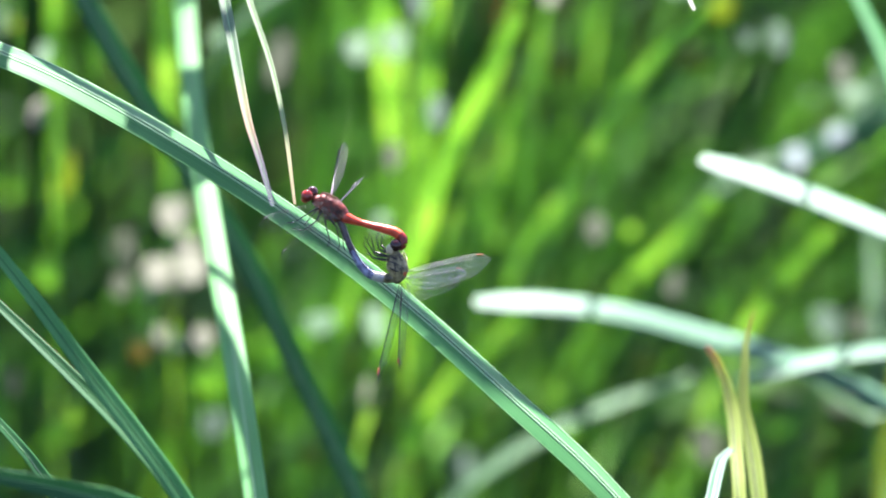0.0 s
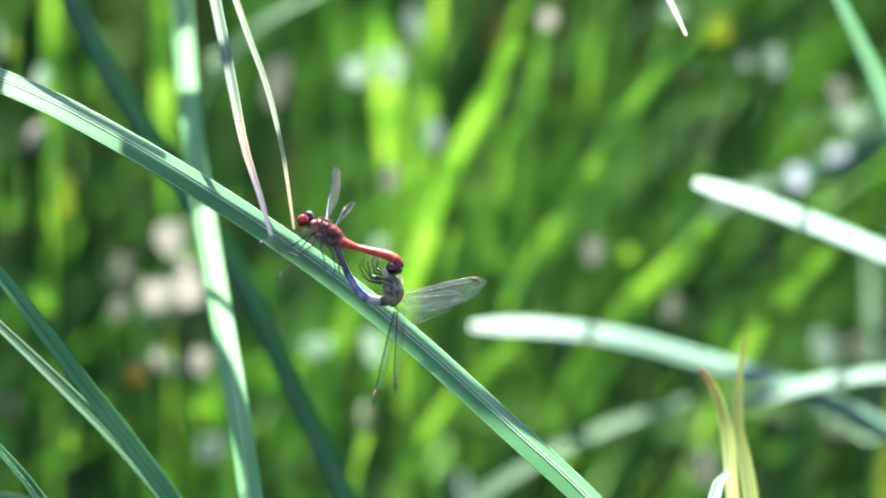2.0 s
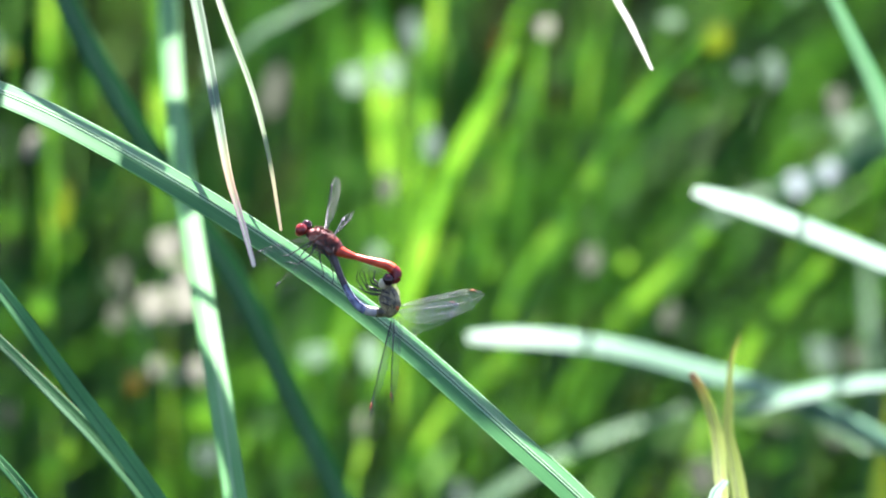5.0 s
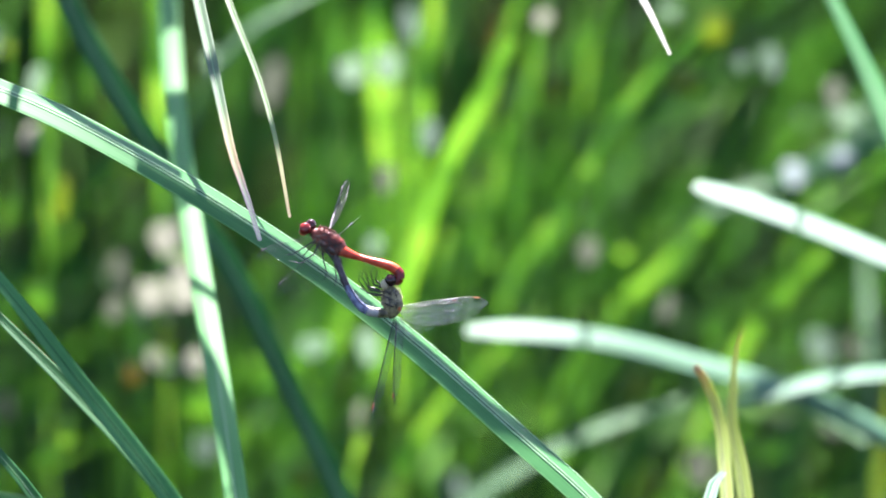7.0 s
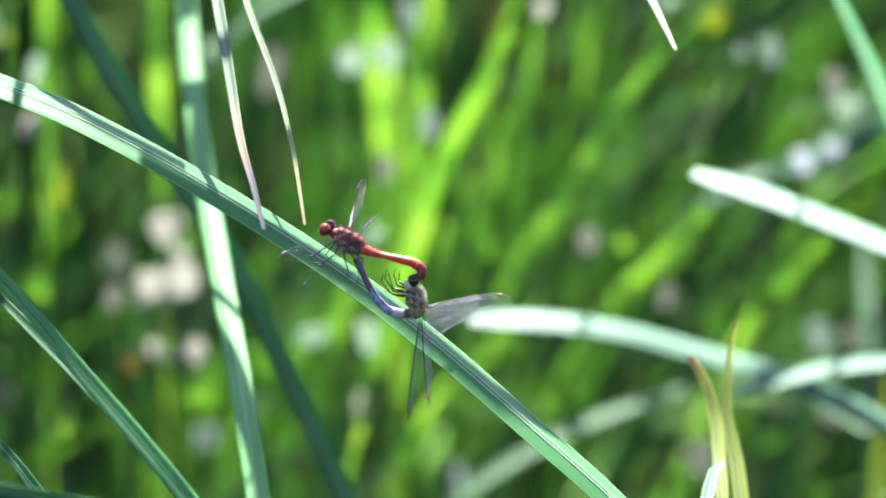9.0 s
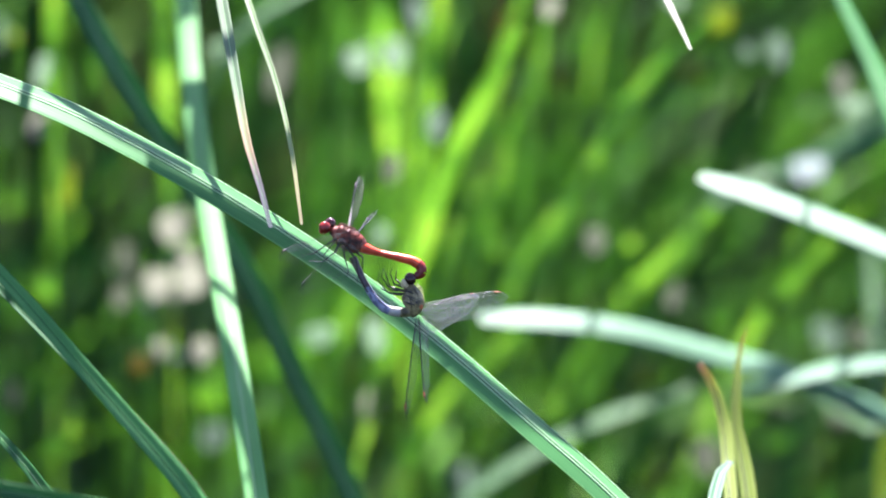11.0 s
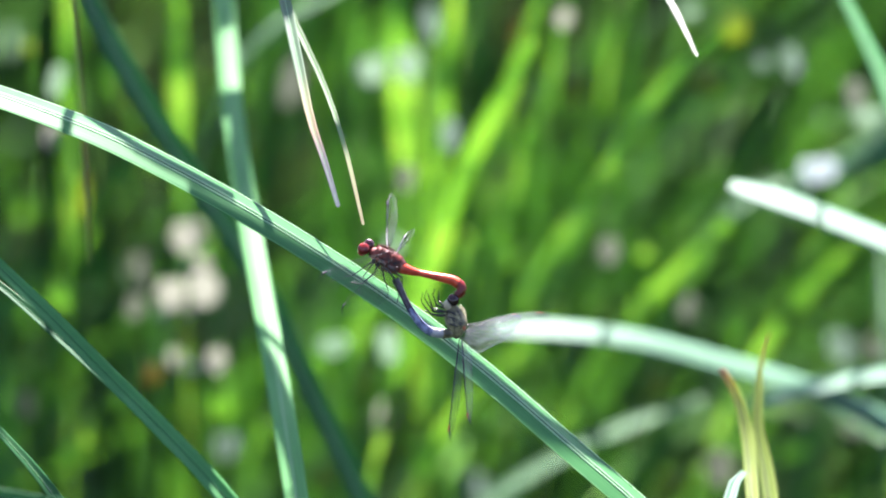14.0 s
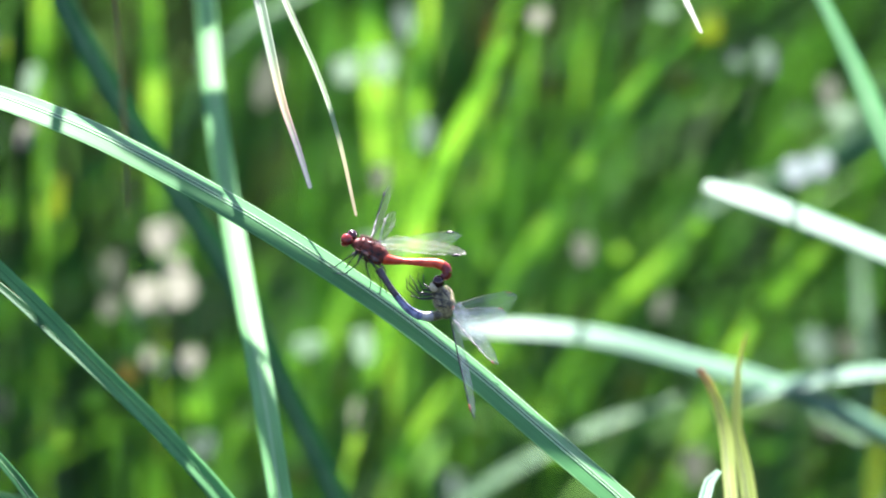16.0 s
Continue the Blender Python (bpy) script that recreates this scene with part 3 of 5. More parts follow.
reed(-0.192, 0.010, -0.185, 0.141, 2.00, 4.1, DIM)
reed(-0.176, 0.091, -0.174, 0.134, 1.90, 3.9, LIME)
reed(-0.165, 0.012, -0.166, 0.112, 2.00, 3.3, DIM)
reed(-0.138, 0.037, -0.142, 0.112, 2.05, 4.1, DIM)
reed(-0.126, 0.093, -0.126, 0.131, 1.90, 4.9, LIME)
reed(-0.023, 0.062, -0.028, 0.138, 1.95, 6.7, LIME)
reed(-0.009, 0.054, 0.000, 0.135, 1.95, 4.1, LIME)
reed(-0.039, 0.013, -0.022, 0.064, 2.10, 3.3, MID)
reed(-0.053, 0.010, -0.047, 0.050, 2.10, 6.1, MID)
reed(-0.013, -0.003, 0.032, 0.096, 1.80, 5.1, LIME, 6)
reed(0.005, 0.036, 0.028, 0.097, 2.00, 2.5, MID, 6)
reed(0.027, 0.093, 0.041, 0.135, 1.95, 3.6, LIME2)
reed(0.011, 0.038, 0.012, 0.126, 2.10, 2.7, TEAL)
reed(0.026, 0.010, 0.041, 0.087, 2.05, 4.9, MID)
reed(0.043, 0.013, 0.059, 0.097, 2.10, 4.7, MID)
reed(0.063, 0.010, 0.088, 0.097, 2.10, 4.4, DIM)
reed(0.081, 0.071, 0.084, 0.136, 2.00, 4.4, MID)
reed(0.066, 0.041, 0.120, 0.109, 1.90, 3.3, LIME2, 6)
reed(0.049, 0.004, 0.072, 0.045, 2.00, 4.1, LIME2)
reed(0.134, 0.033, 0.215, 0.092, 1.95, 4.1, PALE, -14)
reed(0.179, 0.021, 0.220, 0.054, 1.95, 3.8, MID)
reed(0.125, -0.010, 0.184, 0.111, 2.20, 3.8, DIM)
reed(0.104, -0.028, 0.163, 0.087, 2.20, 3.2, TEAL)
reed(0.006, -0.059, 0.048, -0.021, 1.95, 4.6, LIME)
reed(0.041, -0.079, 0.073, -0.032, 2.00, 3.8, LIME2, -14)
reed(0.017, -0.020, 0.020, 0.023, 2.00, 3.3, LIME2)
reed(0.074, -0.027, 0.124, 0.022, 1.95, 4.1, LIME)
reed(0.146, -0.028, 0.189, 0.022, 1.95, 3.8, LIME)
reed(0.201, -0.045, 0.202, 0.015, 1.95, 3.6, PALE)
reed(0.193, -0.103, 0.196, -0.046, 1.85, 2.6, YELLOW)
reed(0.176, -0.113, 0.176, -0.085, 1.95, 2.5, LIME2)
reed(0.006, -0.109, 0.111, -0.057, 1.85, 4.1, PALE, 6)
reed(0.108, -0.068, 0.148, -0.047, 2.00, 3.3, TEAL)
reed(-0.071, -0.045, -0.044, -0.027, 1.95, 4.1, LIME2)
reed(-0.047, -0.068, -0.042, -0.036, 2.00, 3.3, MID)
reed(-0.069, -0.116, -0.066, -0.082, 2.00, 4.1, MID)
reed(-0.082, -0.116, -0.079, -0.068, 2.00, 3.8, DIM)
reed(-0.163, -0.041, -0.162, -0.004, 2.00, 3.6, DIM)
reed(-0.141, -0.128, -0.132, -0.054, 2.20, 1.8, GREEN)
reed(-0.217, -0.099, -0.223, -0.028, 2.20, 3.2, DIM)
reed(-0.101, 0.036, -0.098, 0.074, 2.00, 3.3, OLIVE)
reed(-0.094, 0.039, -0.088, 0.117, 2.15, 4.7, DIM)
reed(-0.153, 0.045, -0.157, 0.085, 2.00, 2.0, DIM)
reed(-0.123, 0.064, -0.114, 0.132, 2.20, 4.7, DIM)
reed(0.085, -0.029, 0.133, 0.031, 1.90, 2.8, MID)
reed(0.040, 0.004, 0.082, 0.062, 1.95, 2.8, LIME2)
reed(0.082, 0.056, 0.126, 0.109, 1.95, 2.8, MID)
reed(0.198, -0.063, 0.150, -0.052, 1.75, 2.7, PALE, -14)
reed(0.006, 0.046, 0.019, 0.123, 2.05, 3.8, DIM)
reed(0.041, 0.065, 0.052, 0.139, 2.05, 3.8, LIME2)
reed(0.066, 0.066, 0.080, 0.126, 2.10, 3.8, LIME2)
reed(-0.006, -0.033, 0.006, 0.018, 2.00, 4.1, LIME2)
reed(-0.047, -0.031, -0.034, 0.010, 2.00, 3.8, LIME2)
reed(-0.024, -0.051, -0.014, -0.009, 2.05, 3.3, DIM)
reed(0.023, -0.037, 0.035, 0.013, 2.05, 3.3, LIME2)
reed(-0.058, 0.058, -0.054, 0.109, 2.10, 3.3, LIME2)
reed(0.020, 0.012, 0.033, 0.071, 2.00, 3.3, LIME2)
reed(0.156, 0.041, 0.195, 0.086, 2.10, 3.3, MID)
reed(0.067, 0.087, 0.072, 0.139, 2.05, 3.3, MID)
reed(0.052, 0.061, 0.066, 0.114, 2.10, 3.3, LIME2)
reed(0.105, 0.086, 0.116, 0.142, 2.10, 3.3, MID)
reed(-0.061, 0.075, -0.050, 0.142, 2.10, 4.7, MID)
reed(-0.080, 0.108, -0.034, 0.134, 1.85, 3.4, PALE)
reed(-0.010, -0.116, -0.013, -0.073, 2.00, 3.6, DIM)
reed(0.030, -0.128, 0.038, -0.069, 2.20, 4.7, TEAL)
reed(0.069, -0.134, 0.081, -0.078, 2.30, 4.7, MID)
reed(0.178, -0.128, 0.187, -0.066, 2.20, 4.4, TEAL)
reed(0.098, -0.093, 0.131, -0.051, 2.20, 3.5, MID)
reed(0.213, -0.028, 0.233, 0.005, 2.20, 3.2, MID)
reed(0.142, 0.049, 0.163, 0.111, 2.20, 3.2, DIM)
reed(0.110, 0.031, 0.134, 0.078, 2.20, 3.2, DIM)
reed(-0.067, 0.054, -0.073, 0.131, 2.30, 4.7, MID)

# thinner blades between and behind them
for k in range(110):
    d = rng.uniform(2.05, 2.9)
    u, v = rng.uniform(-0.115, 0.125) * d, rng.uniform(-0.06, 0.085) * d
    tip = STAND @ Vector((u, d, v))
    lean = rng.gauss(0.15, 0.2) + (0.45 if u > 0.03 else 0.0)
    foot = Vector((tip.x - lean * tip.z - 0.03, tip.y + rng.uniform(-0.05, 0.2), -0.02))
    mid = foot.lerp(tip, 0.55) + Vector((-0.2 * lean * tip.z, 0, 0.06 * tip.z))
    # blades on the left draw shade-toned greens, those further right sunlit ones too
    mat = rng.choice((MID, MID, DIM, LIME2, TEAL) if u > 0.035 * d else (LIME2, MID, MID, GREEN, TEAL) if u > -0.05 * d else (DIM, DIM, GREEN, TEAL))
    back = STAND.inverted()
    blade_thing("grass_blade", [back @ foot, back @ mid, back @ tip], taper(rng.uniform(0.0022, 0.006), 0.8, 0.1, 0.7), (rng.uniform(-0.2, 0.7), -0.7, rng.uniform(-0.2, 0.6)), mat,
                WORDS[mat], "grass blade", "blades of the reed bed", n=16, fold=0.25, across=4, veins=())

# small leaves on thin stalks, fresh and withered
TONES = {DRY: ("withered_leaf", "bleached straw-coloured leaf on a dead stalk"), YELLOW: ("withered_leaf", "yellow withered leaf on a stalk"), LITTER: ("withered_leaf", "greyish brown dead leaf on a stalk"),
         AMBERLEAF: ("withered_leaf", "amber withered leaf on a stalk"), RUST: ("withered_leaf", "rust-brown leaf edge turned to the light"), LIME: ("small_leaf", "lime-green leaf lit by the sun"),
         LIME2: ("small_leaf", "fresh green leaf on a stalk"), MID: ("small_leaf", "mid-green leaf on a stalk"), OLIVE: ("small_leaf", "olive-green leaf on a stalk"), PALE: ("small_leaf", "pale green leaf in the sun"),
         GREY: ("small_leaf", "grey-green leaf with a dull sheen"), GLINT: ("small_leaf", "leaf tip coloured pale as a sun glint")}


def small_leaf(x, z, ahead, half, long_, material, tilt=0, lie=0.3):
    """A small leaf (half width and half length in mm) on a thin stalk that stands in the ground."""
    name, label = TONES[material]
    top = STAND @ Vector((x, ahead, z))
    base = Vector((top.x + rng.uniform(-0.05, 0.05), top.y + rng.uniform(0, 0.1), -0.02))
    bm = bmesh.new()
    ribbon(bm, [p - top for p in spline([base, base.lerp(top, 0.5) + Vector((0.01, 0.02, 0)), top], 12)], lambda s: 0.0004, (0, -1, 0.3), across=2)
    ob = tagged(mesh_object(name, bm, STALK), label, "dead leaf" if name == "withered_leaf" else "leaf", "small leaves of the bed")
    ob.location = top
    bm = bmesh.new()
    a = radians(tilt + rng.uniform(-8, 8))
    bright = material in (DRY, PALE, GREY, LITTER, GLINT)
    d = STAND.to_3x3() @ Vector((math.sin(a), math.cos(a) * (1.2 if bright else -0.5), math.cos(a))) * long_ * MM
    face = Vector((rng.uniform(-lie, lie) * 0.5, -0.62, 0.79)) if bright else Vector((rng.uniform(-0.2, 0.4), -0.8, -0.45))
    ribbon(bm, spline([-d, d * -0.4 + Vector((0, -0.001, 0)), d * 0.4 + Vector((0, -0.0015, 0)), d], 10),
           lambda s: half * MM * math.sin(math.pi * (0.1 + 0.8 * s)) ** 0.5, STAND.to_3x3() @ face, fold=0.12, across=4)
    part("leaf", bm, material, ob)
    return ob


small_leaf(-0.171, 0.081, 1.80, 3.4, 7.5, PALE)
small_leaf(-0.173, 0.058, 1.80, 3.4, 6.0, DRY)
small_leaf(-0.160, 0.032, 1.80, 3.4, 8.9, YELLOW, 4)
small_leaf(-0.188, 0.099, 1.85, 2.6, 2.6, YELLOW)
small_leaf(-0.153, 0.086, 1.85, 3.1, 12.5, MID)
small_leaf(-0.118, 0.015, 1.85, 7.5, 7.0, DRY)
small_leaf(-0.100, 0.095, 1.90, 4.5, 5.0, PALE)
small_leaf(-0.078, 0.090, 2.00, 5.0, 11.7, LITTER)
small_leaf(-0.093, 0.055, 1.90, 3.7, 5.8, OLIVE)
small_leaf(-0.038, 0.088, 1.85, 5.8, 6.3, PALE)
small_leaf(-0.022, 0.093, 1.90, 6.8, 7.6, PALE)
small_leaf(-0.012, 0.115, 1.95, 4.2, 8.4, GREY)
small_leaf(-0.003, 0.060, 1.85, 4.3, 7.0, GREY, 6)
small_leaf(-0.022, 0.041, 1.85, 3.8, 6.3, LITTER)
small_leaf(0.007, 0.056, 1.82, 1.4, 7.5, RUST, 18)
small_leaf(0.047, 0.111, 1.85, 3.8, 4.5, DRY, 10)
small_leaf(0.029, 0.114, 2.00, 1.1, 7.6, RUST, 14)
small_leaf(0.056, 0.086, 1.95, 5.8, 7.1, OLIVE)
small_leaf(0.066, 0.040, 1.90, 4.8, 3.7, LIME2)
small_leaf(0.067, 0.009, 1.85, 4.8, 5.8, LITTER)
small_leaf(-0.027, 0.011, 1.85, 3.8, 4.8, PALE)
small_leaf(0.110, 0.084, 1.85, 7.3, 5.5, OLIVE)
small_leaf(0.122, 0.107, 1.85, 5.8, 5.8, YELLOW)
small_leaf(0.105, 0.117, 1.90, 5.0, 3.0, PALE)
small_leaf(0.138, 0.094, 1.90, 3.2, 3.2, GREY)
small_leaf(0.151, 0.095, 1.90, 4.5, 7.1, GREY)
small_leaf(0.175, 0.078, 1.85, 4.5, 7.0, LITTER)
small_leaf(0.117, 0.021, 1.85, 3.6, 3.8, LIME2)
small_leaf(0.184, 0.070, 1.90, 8.8, 4.5, PALE, 40)
small_leaf(-0.174, -0.011, 1.85, 3.6, 6.0, LIME2)
small_leaf(-0.141, -0.016, 1.85, 4.5, 5.3, LITTER)
small_leaf(-0.141, -0.004, 1.90, 3.5, 3.5, LITTER)
small_leaf(-0.123, -0.010, 1.82, 6.8, 6.3, DRY)
small_leaf(-0.109, -0.008, 1.82, 7.5, 6.8, DRY)
small_leaf(-0.114, 0.001, 1.85, 6.3, 5.0, DRY)
small_leaf(-0.144, 0.003, 1.90, 3.7, 5.0, LITTER)
small_leaf(-0.117, -0.017, 1.85, 3.8, 3.1, DRY)
small_leaf(-0.131, -0.019, 1.90, 3.7, 3.7, GREY)
small_leaf(-0.121, -0.028, 1.90, 6.3, 3.7, OLIVE)
small_leaf(-0.131, -0.044, 1.82, 4.1, 4.1, AMBERLEAF)
small_leaf(-0.123, -0.038, 1.85, 3.8, 3.8, DRY)
small_leaf(-0.104, -0.039, 1.82, 5.1, 5.1, DRY)
small_leaf(-0.120, -0.044, 1.90, 3.0, 3.0, GREY)
small_leaf(-0.103, -0.057, 1.85, 6.8, 5.8, LIME2)
small_leaf(-0.104, -0.079, 1.90, 6.0, 5.8, GREY)
small_leaf(-0.159, -0.068, 1.82, 2.4, 7.0, LIME, 8)
small_leaf(-0.174, -0.081, 1.90, 4.5, 5.0, MID)
small_leaf(-0.029, -0.032, 1.80, 5.1, 7.2, PALE)
small_leaf(-0.031, -0.062, 1.85, 4.1, 7.5, DRY)
small_leaf(-0.032, -0.074, 1.85, 3.8, 6.3, LITTER)
small_leaf(-0.014, -0.083, 1.85, 5.0, 9.5, MID)
small_leaf(-0.041, -0.049, 1.90, 3.5, 7.1, OLIVE)
small_leaf(-0.060, -0.093, 1.90, 4.8, 5.0, OLIVE)
small_leaf(0.009, -0.100, 1.95, 8.1, 6.8, GREY)
small_leaf(-0.054, -0.033, 1.85, 7.5, 4.5, PALE)
small_leaf(0.103, -0.014, 1.90, 4.3, 7.1, LITTER)
small_leaf(0.129, -0.026, 1.95, 6.3, 6.3, MID)
small_leaf(0.098, -0.100, 1.95, 7.6, 6.8, OLIVE)
small_leaf(0.118, -0.088, 1.90, 7.1, 7.6, LITTER)
small_leaf(0.171, -0.095, 1.90, 2.5, 9.6, OLIVE)
small_leaf(0.095, -0.054, 2.00, 7.6, 6.3, OLIVE)
small_leaf(0.159, -0.084, 2.00, 7.6, 5.0, MID)
small_leaf(0.179, -0.070, 1.90, 6.3, 3.7, LITTER)
small_leaf(0.193, -0.035, 1.95, 3.7, 6.3, LITTER)
small_leaf(0.182, -0.036, 2.00, 6.3, 7.6, GREY)
small_leaf(0.140, 0.007, 2.00, 2.3, 5.0, MID)
small_leaf(-0.194, -0.060, 1.90, 3.7, 6.3, LITTER)
small_leaf(0.033, -0.012, 1.95, 5.0, 5.0, LIME2)
small_leaf(0.057, -0.083, 1.90, 3.7, 3.7, LIME2)
small_leaf(0.024, 0.007, 1.95, 2.9, 5.0, LIME2)
small_leaf(0.087, 0.009, 1.95, 3.2, 3.2, LIME)
small_leaf(0.162, 0.028, 2.00, 3.6, 3.6, MID)
small_leaf(-0.156, -0.059, 1.95, 3.7, 5.0, MID)
# two added tips whose pale colour makes the blurred glints on the right
tip_a = small_leaf(0.1825, 0.0501, 1.9, 5.0, 5.2, GLINT, lie=0)
tip_b = small_leaf(0.1674, 0.0461, 1.9, 4.6, 5.4, GLINT, lie=0)

for k in range(70):
    d = rng.uniform(2.05, 2.8)
    small_leaf(rng.uniform(-0.11, 0.115) * d, rng.uniform(-0.065, 0.075) * d, d, rng.uniform(2, 5), rng.uniform(3, 8), rng.choice((LIME2, LIME2, MID, MID, OLIVE, PALE)))

# leaves overhead, out of sight, whose shadows bar the leaf with the insects
TO_SUN = STAND.to_3x3().inverted() @ SUN_DIR
ACROSS = Vector((-0.286, -0.84, -0.46))     # over the leaf's width, towards its lower edge


def above(x, k, high=0.22):
    """A place overhead whose shadow falls on the leaf at x, k times its half width from the middle."""
    x -= 0.007
    a, b = next((a, b) for a, b in zip(MAIN, MAIN[1:]) if a[0] <= x <= b[0])
    c = Vector(a).lerp(Vector(b), (x - a[0]) / (b[0] - a[0]))
    return c + Vector((0.007, 0, -0.004)) + ACROSS * (k * 0.007) + TO_SUN * high


def overhead(start, marks, half, tip=0.4, begin=0.85):
    return blade_thing("reed_leaf", [*start, *marks], taper(half * MM, 0.9, tip, begin), (0.05, 0.1, 1.0), GREEN, "arching green reed leaf above the others", "reed leaf", n=90, fold=0.15, across=4)


shades = [overhead([(-0.62, 1.75, -0.85), (-0.58, 1.75, 0.0), (-0.4, 1.68, 0.25), (-0.2, 1.5, 0.3)], [above(x, k) for x, k in ((-0.117, -0.7), (-0.108, -0.35), (-0.094, -0.4), (-0.085, -0.45), (-0.08, -0.5))], 4.6, 0.5)]
bar = [Vector((-0.132, 1.335 + y, 0.054)) + TO_SUN * 0.24 for y in (0.09, 0.03, -0.02, -0.05)]
shades.append(overhead([(-0.66, 1.9, -0.85), (-0.62, 1.9, 0.0), (-0.4, 1.8, 0.3), (-0.2, 1.55, 0.34)], bar, 3.4, 0.4))
shades.append(overhead([(0.62, 2.0, -0.85), (0.58, 1.95, 0.0), (0.3, 1.9, 0.34), (0.08, 1.72, 0.4)], [above(x, k, 0.3) for x, k in ((0.036, -1.6), (0.02, 0.0), (0.0, 0.0), (-0.02, 0.05), (-0.04, 0.3), (-0.07, 0.55), (-0.092, 0.55))], 3.8, 0.5, 0.9))
upright_shades = []
for lower, upper, side in (((-0.0852, 1.508, 0.0225), (-0.0928, 1.552, 0.0605), -0.5), ((-0.0965, 1.581, 0.0905), (-0.104, 1.64, 0.156), 1)):
    q0, q1 = (Vector(q) + TO_SUN * 0.22 for q in (lower, upper))
    upright_shades.append(overhead([(-0.7, 1.85, -0.85), (-0.66, 1.85, 0.0), (-0.45, 1.75, 0.28), q1 + Vector((-0.1, 0.1 * side, 0.02)), q1 + Vector((-0.03, 0.016 * side, 0))], [q1, q1.lerp(q0, 0.5), q0], 6.0, 0.5, 0.9))
q0, q1 = (Vector(q) + TO_SUN * 0.28 for q in ((-0.0685, 1.421, -0.048), (-0.056, 1.362, -0.112)))
upright_shades.append(overhead([(-0.6, 1.6, -0.85), (-0.57, 1.6, 0.0), (-0.4, 1.55, 0.24), (-0.16, 1.53, 0.29)], [q0 + Vector((-0.02, 0.03, 0.0)), q0, q1], 5.0, 0.6, 0.9))
q0, q1, q2 = (Vector(q) + TO_SUN * 0.26 for q in ((-0.145, 1.306, 0.003), (-0.11, 1.29, -0.036), (-0.075, 1.277, -0.079)))
overhead([(-0.5, 1.15, -0.85), (-0.48, 1.17, 0.0), (-0.36, 1.28, 0.24), (-0.2, 1.33, 0.29)], [q0, q1, q2], 3.8, 0.5, 0.9)
for spot, half in ((Vector((0.137, 1.587, 0.02)), 2.0), (Vector((0.06, 1.687, -0.0245)), 2.8)):
    q = spot + TO_SUN * 0.22
    overhead([(0.6, 2.2, -0.85), (0.57, 2.2, 0.0), (0.4, 2.1, 0.26), q + Vector((0.06, 0.2, 0.06))], [q + Vector((0.006, 0.06, 0.01)), q, q - Vector((0.006, 0.04, 0.01))], half)

q = Vector((-0.0777, 1.467, -0.0101)) + TO_SUN * 0.2
blade_thing("reed_leaf", [(-0.6, 1.6, -0.85), (-0.56, 1.6, 0.0), (-0.4, 1.62, 0.26), q + Vector((-0.12, 0.06, 0.03)), q + Vector((-0.012, 0.011, 0)), q + Vector((0.03, -0.03, -0.005))],
            taper(0.0022, 0.9, 0.3, 0.9), (0.1, 0.2, 0.9), GREEN, "arching green reed leaf above the others", "reed leaf", n=50, fold=0.2, across=4)


# ---- the dragonflies ----
def segments(name, parent, pts, radii, colours, squash=1.0):
    """A jointed abdomen: barrel-shaped rings along a curve."""
    line = spline(mm(pts), 96)
    n = len(colours)
    first = None
    for i, mat in enumerate(colours):
        a, b = 96 * i // n, 96 * (i + 1) // n
        seg = line[a:b + 1]
        f0, f1 = i / n * (len(radii) - 1), (i + 1) / n * (len(radii) - 1)
        def rad(f):
            k = min(int(f), len(radii) - 2)
            return radii[k] + (radii[k + 1] - radii[k]) * (f - k)
        rr = [(rad(f0 + (f1 - f0) * j / 4) * (0.994, 1.0, 1.004, 1.0, 0.994)[j]) * MM for j in range(5)]
        bm = bmesh.new()
        tube(bm, [seg[0], seg[len(seg) // 3], seg[2 * len(seg) // 3], seg[-1]], rr, 8, 16, squash, (False, i == n - 1))
        ob = part(name if first is None else "segment", bm, mat, parent if first is None else first)
        first = first or ob
    return first


